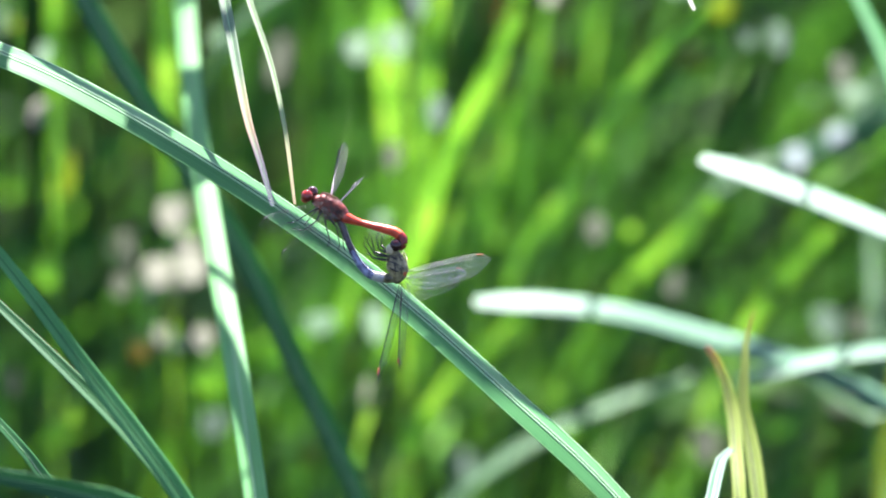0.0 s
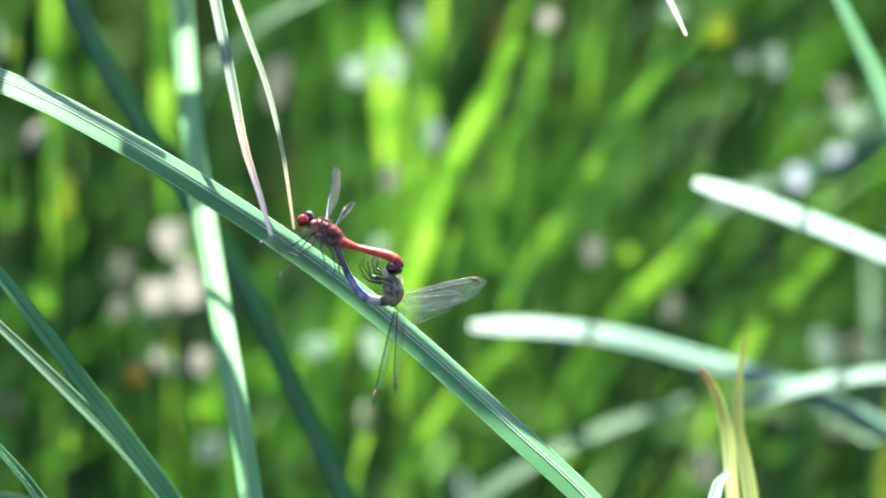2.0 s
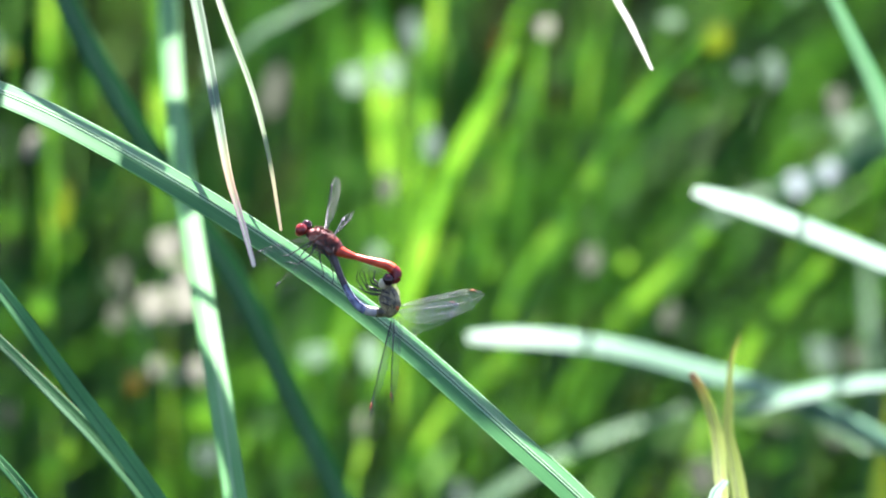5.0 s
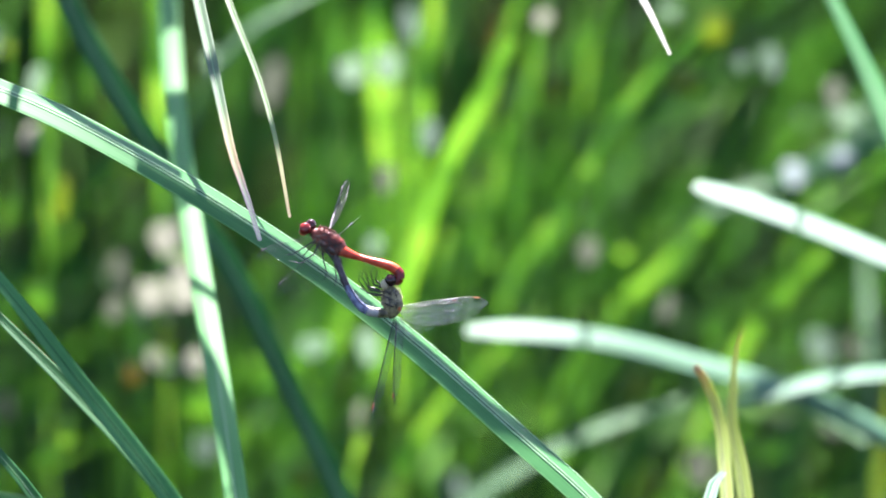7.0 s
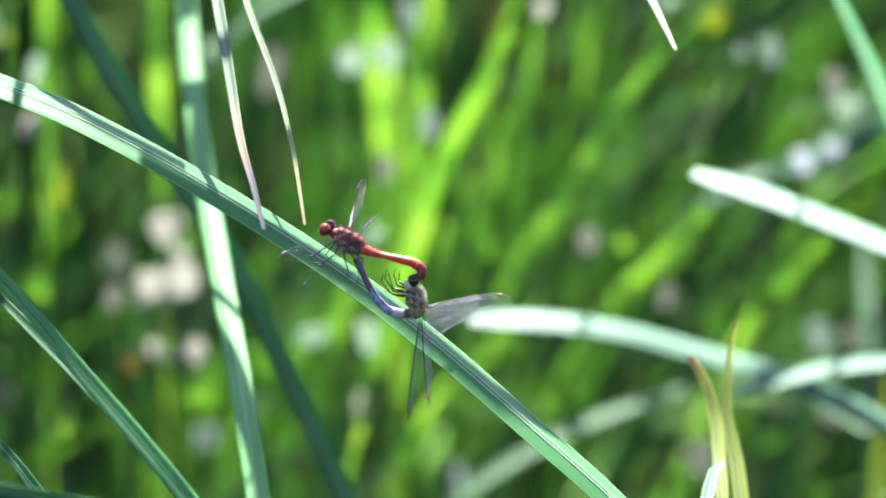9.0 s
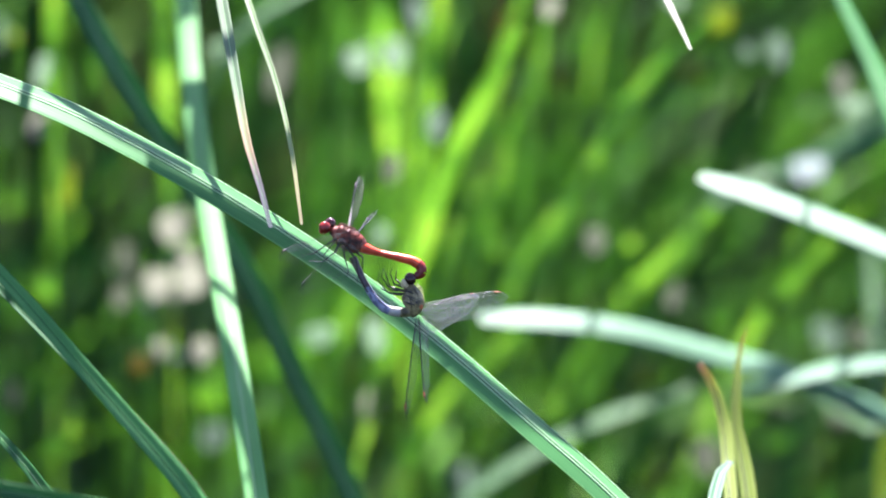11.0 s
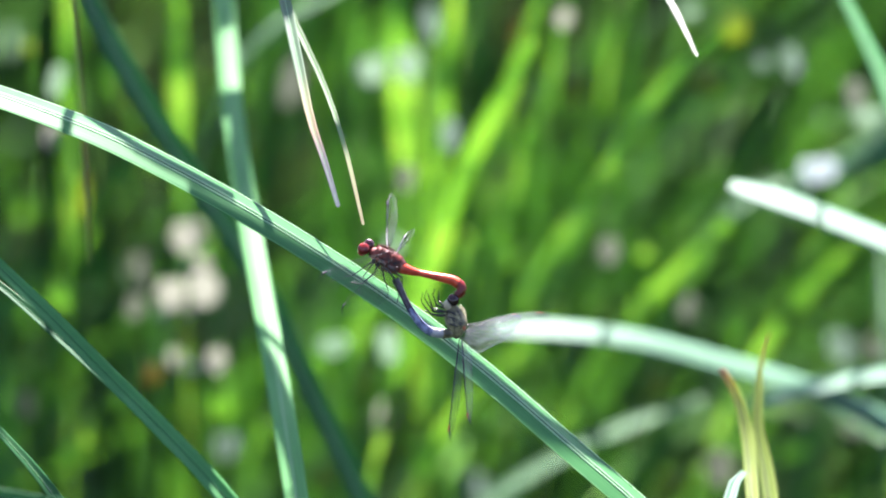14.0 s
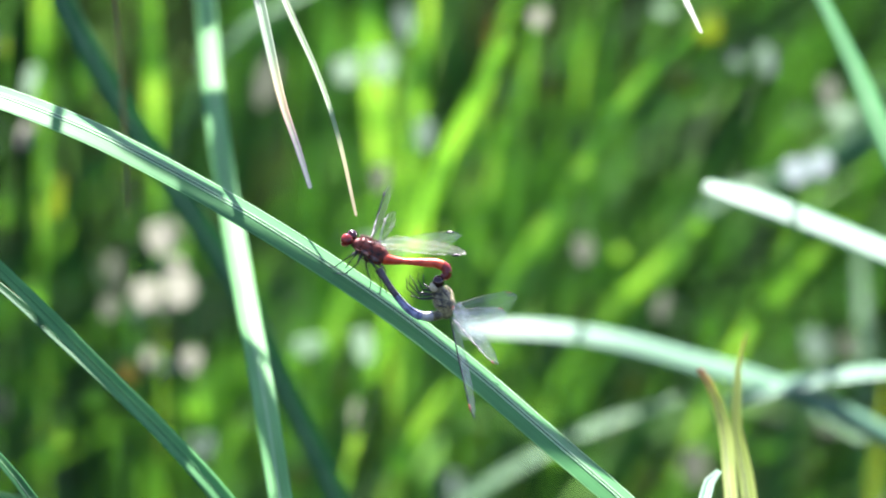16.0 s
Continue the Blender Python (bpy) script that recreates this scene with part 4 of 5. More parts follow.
def wing(parent, root, tip, trail, broad, stigma, label, fine=1.0, film=WING):
    """A wing from root to tip (mm in the insect's space); trail: the way its hind edge looks; broad: chord at the base."""
    root, tip = Vector(root) * MM, Vector(tip) * MM
    x = (tip - root)
    length = x.length
    x.normalize()
    z = x.cross(Vector(trail)).normalized()
    y = z.cross(x).normalized()

    def lead(s):
        return -0.02 * math.sin(math.pi * s) + (0.075 * ((s - 0.86) / 0.14) ** 2 if s > 0.86 else 0)

    def hind(s):
        c = (0.20 + 0.055 * math.sin(math.pi * min(1, s * 1.1))) if not broad else (0.3 + 0.045 * math.sin(2.2 * s + 0.6) - 0.13 * s)
        if s < 0.14:
            c *= 0.3 + 0.7 * math.sqrt(s / 0.14)
        if s > 0.75:
            c *= 1 - 0.62 * ((s - 0.75) / 0.25) ** 2.2
        return c

    def at(s, c):
        h0, h1 = lead(s), hind(s)
        ripple = 0.003 * math.sin(c * 16) * (1 - 0.5 * s)
        return Vector((s, h0 + (h1 - h0) * c, ripple)) * length
    bm = bmesh.new()
    ns, nc = 26, 8
    grid = [[bm.verts.new(at(i / ns, j / nc)) for j in range(nc + 1)] for i in range(ns + 1)]
    for i in range(ns):
        for j in range(nc):
            bm.faces.new((grid[i][j], grid[i + 1][j], grid[i + 1][j + 1], grid[i][j + 1]))
    ob = part("wing", bm, film, parent, label)
    ob.matrix_local = Matrix.Translation(root) @ Matrix((x, y, z)).transposed().to_4x4()
    bm = bmesh.new()
    def run(f, r, n=10):
        tube(bm, [f(k / 6) for k in range(7)], [r * fine, r * fine * 0.8], n, 4)
    run(lambda k: at(k * 0.99, 0.0), 0.00008 if film is SILVER else 0.00014, 16)
    run(lambda k: at(k * 0.96, 0.07), 0.00006 if film is SILVER else 0.0001, 14)
    run(lambda k: at(k * 0.97, 0.14 + 0.1 * k * k), 0.00009, 14)
    run(lambda k: at(0.05 + k * 0.9, 0.3 + 0.35 * k), 0.00006)
    run(lambda k: at(0.03 + k * 0.7, 0.42 + 0.5 * k), 0.00006)
    run(lambda k: at(0.03 + k * 0.42, 0.6 + 0.36 * k), 0.00006)
    run(lambda k: at(k, 0.99), 0.00005, 16)
    wr = random.Random(int(length * 1e6))
    count = 90 if film is SILVER else 46
    for k in range(count):          # the net between the long veins
        s = 0.06 + 0.9 * k / count
        c0 = wr.choice((0.0, 0.07, 0.2, 0.35, 0.5, 0.65, 0.8) if film is SILVER else (0.0, 0.07, 0.2, 0.35, 0.5, 0.65))
        c1 = min(1, c0 + wr.uniform(0.12, 0.3))
        tube(bm, [at(s, c0), at(min(1, s + wr.uniform(-0.015, 0.03)), c1)], [0.00004 * fine, 0.00004 * fine], 2, 3)
    part("vein_net", bm, PALE_VEIN if film is SILVER else BLACK, ob, "fine pale wing veins" if film is SILVER else "fine dark wing veins")
    bm = bmesh.new()
    tube(bm, [at(0.84, 0.05), at(0.88, 0.06), at(0.915, 0.07)], [0.00045, 0.00055, 0.00045] if fine < 1 else [0.0004, 0.0005, 0.0004] if stigma is BLACK else [0.00025, 0.00038, 0.00025], 4, 6, 0.5)
    part("wing_spot", bm, stigma, ob, "dark spot near the wing tip")
    return ob


def leg(parent, pts, thick=0.33, spines=5):
    bm = bmesh.new()
    p = mm(pts)
    tube(bm, [p[0], p[0].lerp(p[1], 0.5), p[1]], [thick * MM, thick * 1.1 * MM, thick * 0.8 * MM], 5, 7)
    tube(bm, [p[1], p[1].lerp(p[2], 0.5), p[2]], [thick * 0.75 * MM, thick * 0.6 * MM, thick * 0.45 * MM], 5, 7)
    for q in p[3:]:
        tube(bm, [p[2], p[2].lerp(q, 0.5), q], [thick * 0.45 * MM, thick * 0.4 * MM, thick * 0.3 * MM], 4, 6)
    for k in range(spines):       # spines on the shin
        a = p[1].lerp(p[2], 0.2 + 0.15 * k)
        tube(bm, [a, a + Vector((-0.35, 0.1, -0.45)) * MM, a + Vector((-0.5, 0.15, -0.6)) * MM], [0.00006, 0.00004, 0.00002], 2, 3)
    return part("leg", bm, BLACK, parent)


def insect(name, origin, label):
    ob = new(name)
    ob.empty_display_size = 0.005
    ob.matrix_world = STAND @ Matrix.Translation(Vector(origin))
    return tagged(ob, label, "dragonfly", "mating dragonflies")


male = insect("dragonfly", (-0.0344, 1.322, 0.0126), "red male dragonfly clinging to the reed leaf")
bm = bmesh.new()
blob(bm, Vector((-8.7, -0.5, 3.2)) * MM, Vector((1.5, 1.9, 1.4)) * MM)
head = part("head", bm, FACE, male, "red face")
for place, size, mat, words in (((-8.2, -1.5, 4.0), (1.95, 1.7, 2.0), EYE_RED, "glossy red compound eye"), ((-6.5, 0.9, 5.2), (1.8, 1.7, 1.95), EYE_DARK, "glossy dark brown compound eye")):
    bm = bmesh.new()
    blob(bm, Vector(place) * MM, Vector(size) * MM)
    part("eye", bm, mat, head, words)
for side in (-0.5, 0.5):
    bm = bmesh.new()
    tube(bm, mm([(-9.8, side, 5.0), (-10.6, side * 1.5, 5.6), (-11.3, side * 2, 5.9)]), [0.00007, 0.00003], 4, 4)
    part("antenna", bm, BLACK, head)
bm = bmesh.new()
tube(bm, mm([(-6.6, 0, 3.0), (-5.0, 0, 2.5), (-2.0, 0, 1.2), (1.6, 0, -0.9), (3.6, 0, -2.6), (4.4, 0, -3.4)]), [0.0011, 0.0023, 0.0029, 0.0031, 0.0025, 0.0014], 20, 18, 0.8)
blob(bm, Vector((0.6, 0, -1.7)) * MM, Vector((2.9, 2.4, 2.4)) * MM, (0, 25, 0))
blob(bm, Vector((-3.4, 0, 2.2)) * MM, Vector((2.1, 2.2, 2.5)) * MM, (0, 30, 0))
thorax = part("thorax", bm, RED_BROWN, male, "red-brown furry thorax")
for place, size, turn in (((-2.6, -1.7, -0.4), (1.5, 0.9, 0.75), 35), ((0.2, -2.0, -2.4), (1.6, 0.8, 0.7), 35)):
    bm = bmesh.new()
    blob(bm, Vector(place) * MM, Vector(size) * MM, (0, turn, 0))
    part("side_plate", bm, ROSY, thorax, "pale rosy-grey plate")
bm = bmesh.new()
blob(bm, Vector((-0.6, -0.9, 2.2)) * MM, Vector((1.5, 1.3, 0.9)) * MM, (0, 30, 0))
part("back_plate", bm, DARK_RED, thorax, "dark red plate between the wings")
bm = bmesh.new()
hr = random.Random(9)
for k in range(1100):           # downy hairs
    a, f = hr.uniform(0, 6.28), hr.uniform(0, 1)
    c = Vector((-5, 0, 2.6)).lerp(Vector((3, 0, -2)), f)
    d = Vector((0.35 * math.cos(a), -math.sin(a), 0.9 * math.cos(a))).normalized()
    r = 2.2 + 1.0 * math.sin(math.pi * min(1, f * 1.1))
    tube(bm, mm([c + d * r, c + d * (r + 0.5), c + d * (r + 0.9) + Vector((0.2, 0, 0))]), [0.00008, 0.00006, 0.00002], 2, 3)
part("down", bm, HAIR, thorax, "fine hairs on the thorax")
m_abdomen = segments("abdomen", male, [(3.2, 0, -2.4), (6.2, 0, -3.6), (11, -0.1, -5.0), (15.5, -0.3, -6.2), (19.4, -0.4, -7.4), (21.7, -0.5, -9.4), (21.4, -0.6, -11.4), (19.6, -0.6, -11.9)],
         [1.9, 1.45, 1.0, 1.1, 1.35, 1.5, 1.65, 1.6, 1.15], [RED, RED, RED, RED, RED, RED, DARK_RED, DARK_RED])
for dy in (-0.6, 0.5):
    bm = bmesh.new()
    tube(bm, mm([(20.0, dy - 0.5, -12.0), (19.2, dy * 1.4 - 0.5, -12.2), (18.4, dy - 0.5, -12.0)]), [0.00035, 0.0002], 5, 6)
    part("clasper", bm, BLACK, m_abdomen)
m_far_fore = wing(male, (-1.0, 1.4, 3.0), (3.2, 20, 20.0), (0.36, -0.93, 0.1), False, BLACK, "clear wing with dark veins")
m_far_hind = wing(male, (1.6, 1.4, 1.6), (8.9, 23.5, 8.6), (0.12, -0.97, 0.1), True, BLACK, "clear wing with dark veins")
m_near_fore = wing(male, (-1.0, -1.8, 2.6), (-23.5, -19, -3.6), (0.55, -0.2, -1), False, BLACK, "clear wing with dark veins", 0.45)
m_near_hind = wing(male, (1.2, -2.0, 1.0), (-17.5, -16, -15.2), (0.75, -0.2, -0.7), True, BLACK, "clear wing with dark veins", 0.45)
for pts in ([(-4.5, -1.2, 0.6), (-7.5, -2.4, -1.2), (-12.2, -0.6, -4.2), (-14.4, 0.4, -4.3)],
            [(-3.6, -1.6, -0.4), (-5.2, -2.8, -3.8), (-9.4, -1.2, -6.8), (-13.0, 0.2, -6.2)],
            [(-1.6, -1.8, -2.2), (1.2, -3.2, -6.0), (2.0, -1.8, -11.0), (1.4, -0.9, -13.6)],
            [(-4.2, 1.2, 0.6), (-6.4, 2.2, -1.6), (-9.0, 2.6, -4.8)],
            [(-2.8, 1.5, -1.4), (-2.4, 2.4, -5.2), (-1.2, 2.6, -9.6), (-1.9, 2.6, -11.8)],
            [(-0.6, 1.6, -2.6), (3.4, 2.0, -5.6), (3.0, 2.8, -11.2), (3.6, 3.0, -13.2)]):
    leg(male, pts)

female = insect("dragonfly", (-0.0144, 1.322, -0.0051), "olive and blue-grey female dragonfly, coiled under the male")
bm = bmesh.new()
blob(bm, Vector((-2.2, -1.0, 5.0)) * MM, Vector((1.3, 1.6, 1.6)) * MM)
head = part("head", bm, CREAM, female, "pale cream face")
for side in (-1.5, 1.3):
    bm = bmesh.new()
    blob(bm, Vector((-0.4, side, 6.3)) * MM, Vector((1.9, 1.7, 2.0)) * MM)
    part("eye", bm, EYE_DARK, head, "dark brown compound eye")
bm = bmesh.new()
tube(bm, mm([(-0.3, 0, 4.8), (-0.4, 0, 3.6), (-0.2, 0, 1.0), (0.2, 0, -2.0), (-0.6, 0, -4.2), (-1.4, 0, -5.0)]), [0.001, 0.0024, 0.0033, 0.0034, 0.0025, 0.0013], 20, 18, 0.85)
thorax = part("thorax", bm, THORAX, female, "olive-grey thorax with dark seams")
for x0, z0, x1, z1, r in ((-2.4, 3.2, 0.6, 1.2, 0.3), (-2.9, 1.6, 1.8, -0.6, 0.22), (-2.7, -0.6, 1.2, -2.6, 0.3), (0.6, 3.4, 1.6, 0.4, 0.26), (-0.9, 2.4, -0.6, -3.4, 0.2), (0.9, 0.2, 1.4, -3.2, 0.18)):
    bm = bmesh.new()
    tube(bm, mm([(x0, -1.5, z0), ((x0 * 2 + x1) / 3, -2.65, (z0 * 2 + z1) / 3), ((x0 + x1 * 2) / 3 + 0.3, -2.7, (z0 + z1 * 2) / 3), (x1, -2.0, z1)]), [r * 0.5 * MM, r * MM, r * 0.7 * MM, r * 0.4 * MM], 8, 6)
    part("seam", bm, BLACK, thorax, "dark seam")
bm = bmesh.new()
for k in range(420):            # pale downy hairs
    a, f = hr.uniform(0, 6.28), hr.uniform(0, 1)
    c = Vector((-0.3, 0, 4.2)).lerp(Vector((-0.2, 0, -3.4)), f)
    d = Vector((math.cos(a), -math.sin(a) * 0.85, 0.2)).normalized()
    r = 1.9 + 1.2 * math.sin(math.pi * min(1, f * 1.1))
    tube(bm, mm([c + d * r, c + d * (r + 0.4), c + d * (r + 0.8)]), [0.00006, 0.00005, 0.00002], 2, 3)
part("down", bm, CREAM, thorax, "fine pale hairs on the thorax")
bm = bmesh.new()
blob(bm, Vector((2.2, -0.6, -2.4)) * MM, Vector((0.9, 1.5, 1.2)) * MM)
part("wing_base", bm, AMBER, thorax, "amber wing base")
f_abdomen = segments("abdomen", female, [(-0.8, 0, -4.0), (-4.4, -0.2, -3.9), (-8.2, -0.3, -2.9), (-11.1, -0.2, -0.4), (-13.2, 0, 2.9), (-15.0, 0.2, 6.6), (-16.6, 0.4, 10.6), (-18.0, 0.5, 14.2)],
         [1.5, 1.6, 1.5, 1.35, 1.2, 1.1, 1.05, 1.1, 1.3], [THORAX, PALE_GREY, BLUE, BLUE, BLUE, DUSK, DUSK, DUSK])
for dy, dz, r in ((-1.2, 0.85, 0.16), (-1.25, -0.7, 0.11)):
    bm = bmesh.new()
    tube(bm, mm([(-3.4, dy - 0.2, -3.9 + dz), (-8.0, dy - 0.2, -2.9 + dz), (-10.9 + dz * 0.5, dy, -0.4 + dz * 0.8), (-13.1 + dz * 0.8, dy + 0.2, 2.9 + dz * 0.5), (-15.0 + dz * 0.8, dy + 0.4, 6.6), (-16.5 + dz * 0.7, dy + 0.6, 10.4)]), [r * 0.6 * MM, r * MM, r * MM, r * MM, r * 0.8 * MM], 24, 6)
    part("stripe", bm, BLACK, f_abdomen, "dark stripe")
f_far_fore = wing(female, (2.2, 0.8, -2.0), (29.2, 8, 4.3), (0.1, 0.1, -1), False, AMBER, "clear wing with a reddish spot", 1.0, film=SILVER)
f_far_hind = wing(female, (2.4, 0.6, -3.6), (21.8, 19, -0.4), (0.1, 0.15, -1), True, AMBER, "clear wing with a reddish spot", film=SILVER)
f_near_fore = wing(female, (0.8, -1.2, -5.6), (-6.7, -6, -37.2), (0.28, -1.0, 0), False, AMBER, "silvery wing seen nearly edge on", film=DENSE)
f_near_hind = wing(female, (1.4, -1.0, -5.6), (0.4, -9, -33.3), (0.3, -1.0, 0.0), True, AMBER, "silvery wing seen nearly edge on", film=DENSE)
for pts in ([(-2.2, -1.0, 2.6), (-6.8, -1.6, 3.2), (-9.4, -1.2, 7.6), (-8.4, -0.8, 10.2)],
            [(-2.4, -1.2, 1.6), (-7.6, -1.8, 2.4), (-10.4, -1.4, 6.4), (-9.8, -0.8, 9.4)],
            [(-2.0, -0.8, 3.6), (-5.6, -1.4, 5.0), (-6.6, -1.2, 8.6), (-5.6, -0.8, 10.4)],
            [(-2.0, 1.0, 3.4), (-5.0, 1.8, 6.4), (-4.6, 1.4, 9.2)],
            [(-2.2, 1.2, 2.6), (-7.0, 1.8, 4.2), (-8.2, 1.4, 9.0)],
            [(-2.2, 1.2, 1.4), (-6.0, 2.0, 1.8), (-9.8, 1.6, 3.8)]):
    leg(female, pts, 0.36, 0)


def sway(thing, rows):
    """Key a thing that shifts right and up (mm) and turns clockwise (degrees) as seen from the stand."""
    base = thing.matrix_basis.copy()
    local = STAND.inverted() @ base
    keys = []
    for t, right, up, turn in rows:
        o = local.translation + Vector((right * MM, 0, up * MM))
        keys.append((t, STAND @ Matrix.Translation(o) @ pose(0, 0, 0, 0, turn) @ local.to_3x3().to_4x4()))
    walk(thing, keys)


def swing(w, rows):
    """Key a wing that turns about its root: seconds and the way from root to tip in the insect's space (None: as built)."""
    base = w.matrix_basis.copy()
    at, turn = base.translation.copy(), base.to_3x3()
    keys = []
    for t, way in rows:
        q = turn.col[0].rotation_difference(Vector(way)).to_matrix() if way else Matrix.Identity(3)
        keys.append((t, Matrix.Translation(at) @ (q @ turn).to_4x4()))
    walk(w, keys)


def motions():
    sway(tip_a, [(0, -4.5, 0.2, 0), (2, -3.2, 1.2, 0), (4, -8.2, -3.2, 0), (6.5, -0.8, 0.5, 0), (8, 0.0, 0.0, 0), (9.2, -4.5, -1.7, 0), (11.5, -15.6, -8.9, 0), (12.5, -15.4, -6.2, 0), (13.5, -21.8, -5.9, 0), (14.5, -8.7, -2.2, 0), (16, -7.0, -3.0, 0)])
    sway(tip_b, [(0, -8.4, -5.0, 0), (2, -6.5, -3.7, 0), (4, -4.2, -3.0, 0), (6.5, -8.5, -2.5, 0), (8, 0.0, 0.0, 0), (9.2, -2.2, -1.7, 0), (11.5, -7.9, -6.2, 0), (12.5, -12.7, -6.2, 0), (13.5, -9.2, -2.5, 0), (14.5, -7.2, -0.5, 0), (16, -3.0, -1.5, 0)])
    for leaf in shades:
        sway(leaf, [(0, -7.0, 4.0, 0.0), (4.2, -8.0, 5.0, 0.0), (8, 0.0, 0.0, 0.0), (12, 0.0, 0.0, 0.0), (14, 9.0, -3.0, 0.0), (16, 14.0, -1.0, 0.0)])
    sway(perch, [(0, 0.0, 3.1, -0.8), (0.5, -0.2, 3.2, -0.8), (1, -0.7, 2.5, -0.8), (1.5, -0.5, 2.8, -0.8), (2, -0.5, 2.5, -0.7), (2.5, -0.5, 2.6, -0.8), (3, -1.4, 2.5, -0.7), (3.5, -0.7, 2.4, -0.7), (4, -2.0, 2.0, -0.6), (4.2, -1.6, 2.2, -0.7), (6.3, 0.4, 1.0, -1.2), (6.5, 0.4, 0.6, -1.2), (7, 1.6, 0.2, -1.3), (7.5, 2.5, 0.2, -1.5), (8, 7.3, -3.4, -1.6), (8.5, 5.9, -2.8, -1.6), (9, 8.0, -3.0, -1.7), (9.2, 8.4, -2.6, -1.7), (11.3, 5.5, -2.6, -1.9), (11.5, 6.8, -2.8, -1.9), (12, 6.6, -1.4, -1.9), (12.5, 7.5, -2.9, -2.0), (13, 9.3, -4.5, -2.0), (13.5, 11.1, -3.8, -2.1), (14, 13.6, -6.6, -2.2), (14.5, 15.2, -6.8, -2.3), (15, 15.5, -6.5, -2.3), (15.5, 15.9, -5.8, -2.1), (16, 16.2, -5.0, -2.1)])
    sway(male, [(0, 0.0, -0.0, 0.0), (0.5, -0.2, 0.2, 0.0), (1, -0.7, -0.5, 0.0), (1.5, -0.5, -0.2, 0.0), (2, -0.5, -0.4, 0.0), (2.5, -0.5, -0.4, 0.0), (3, -1.4, -0.4, 0.0), (3.5, -0.7, -0.4, 0.0), (4, -1.9, -0.7, 0.0), (4.2, -1.6, -0.5, 0.0), (6.3, 0.3, -2.1, 1.0), (6.5, 0.3, -2.6, 1.1), (7, 1.5, -3.2, 1.5), (7.5, 2.6, -3.1, -2.0), (8, 7.4, -6.8, -1.9), (8.5, 6.0, -6.1, -1.7), (9, 8.1, -6.3, -1.6), (9.2, 8.4, -5.8, -1.5), (11.3, 5.6, -5.8, -1.5), (11.5, 6.8, -6.0, -1.6), (12, 6.7, -4.7, -1.7), (12.5, 7.6, -5.9, -1.9), (13, 9.4, -7.3, -2.0), (13.5, 11.2, -6.6, -2.5), (14, 13.7, -9.1, -3.0), (14.5, 15.3, -9.2, -2.8), (15, 15.6, -9.0, -2.5), (15.5, 15.9, -7.3, -2.5), (16, 16.3, -6.4, -2.5)])
    sway(female, [(0, 0.0, 0.0, 0.0), (0.5, -0.4, 0.2, 0.0), (1, -0.7, -0.4, 0.0), (1.5, -0.5, 0.2, 0.0), (2, -0.5, -0.0, 0.0), (2.5, -0.9, 0.2, 0.0), (3, -1.8, -0.2, 0.0), (3.5, -0.9, -0.0, 0.0), (4, -1.9, -0.9, 0.0), (4.2, -1.8, -0.7, 0.0), (6.3, 0.4, -2.5, 0.0), (6.5, 0.2, -3.4, 0.0), (7, 0.5, -3.7, 0.0), (7.5, 3.0, -3.4, -3.0), (8, 7.6, -7.4, -3.1), (8.5, 6.9, -6.4, -3.2), (9, 8.3, -7.1, -3.2), (9.2, 8.7, -6.6, -3.3), (11.3, 4.8, -6.7, -3.6), (11.5, 6.2, -6.9, -3.6), (12, 6.4, -6.0, -3.7), (12.5, 7.3, -7.1, -3.8), (13, 9.6, -8.3, -3.8), (13.5, 11.3, -7.3, -3.9), (14, 14.2, -10.1, -4.0), (14.5, 15.4, -10.3, -4.0), (15, 15.4, -9.9, -4.0), (15.5, 18.1, -5.1, -9.0), (16, 18.3, -4.3, -12.0)])
    sway(hang_a, [(0, 0.0, 0.0, 0.0), (0.5, -1.0, 0.7, -0.3), (1, -0.9, 0.0, -0.5), (1.5, 1.6, -0.9, -0.8), (2, 0.3, -1.9, -0.4), (2.5, -0.7, -3.7, 0.0), (3, -1.4, -8.5, 0.4), (3.5, 1.2, -9.4, 0.8), (4, -2.3, -8.9, -0.3), (4.2, -4.5, -9.6, 0.4), (6.3, -3.1, -4.8, -0.8), (6.5, -2.8, -4.1, -1.3), (7, -1.8, -3.4, -1.5), (7.5, -1.6, -3.3, -0.6), (8, 2.9, -5.1, 0.2), (8.5, 1.1, -4.5, 0.9), (9, -0.4, -3.1, 1.5), (9.2, 1.6, -3.1, 1.4), (11.3, -0.7, -2.8, 0.8), (11.5, -0.8, -2.8, 1.0), (12, -3.7, -0.5, 1.5), (12.5, -5.9, 5.6, 2.0), (13, 13.4, 2.4, 1.1), (13.5, 9.4, 6.6, 0.1), (14, 16.0, 6.8, -0.8), (14.5, 16.0, 8.7, -1.8), (15, 16.6, 9.4, -1.6), (15.5, 17.8, 10.5, -1.4), (16, 15.2, 12.4, -1.2)])
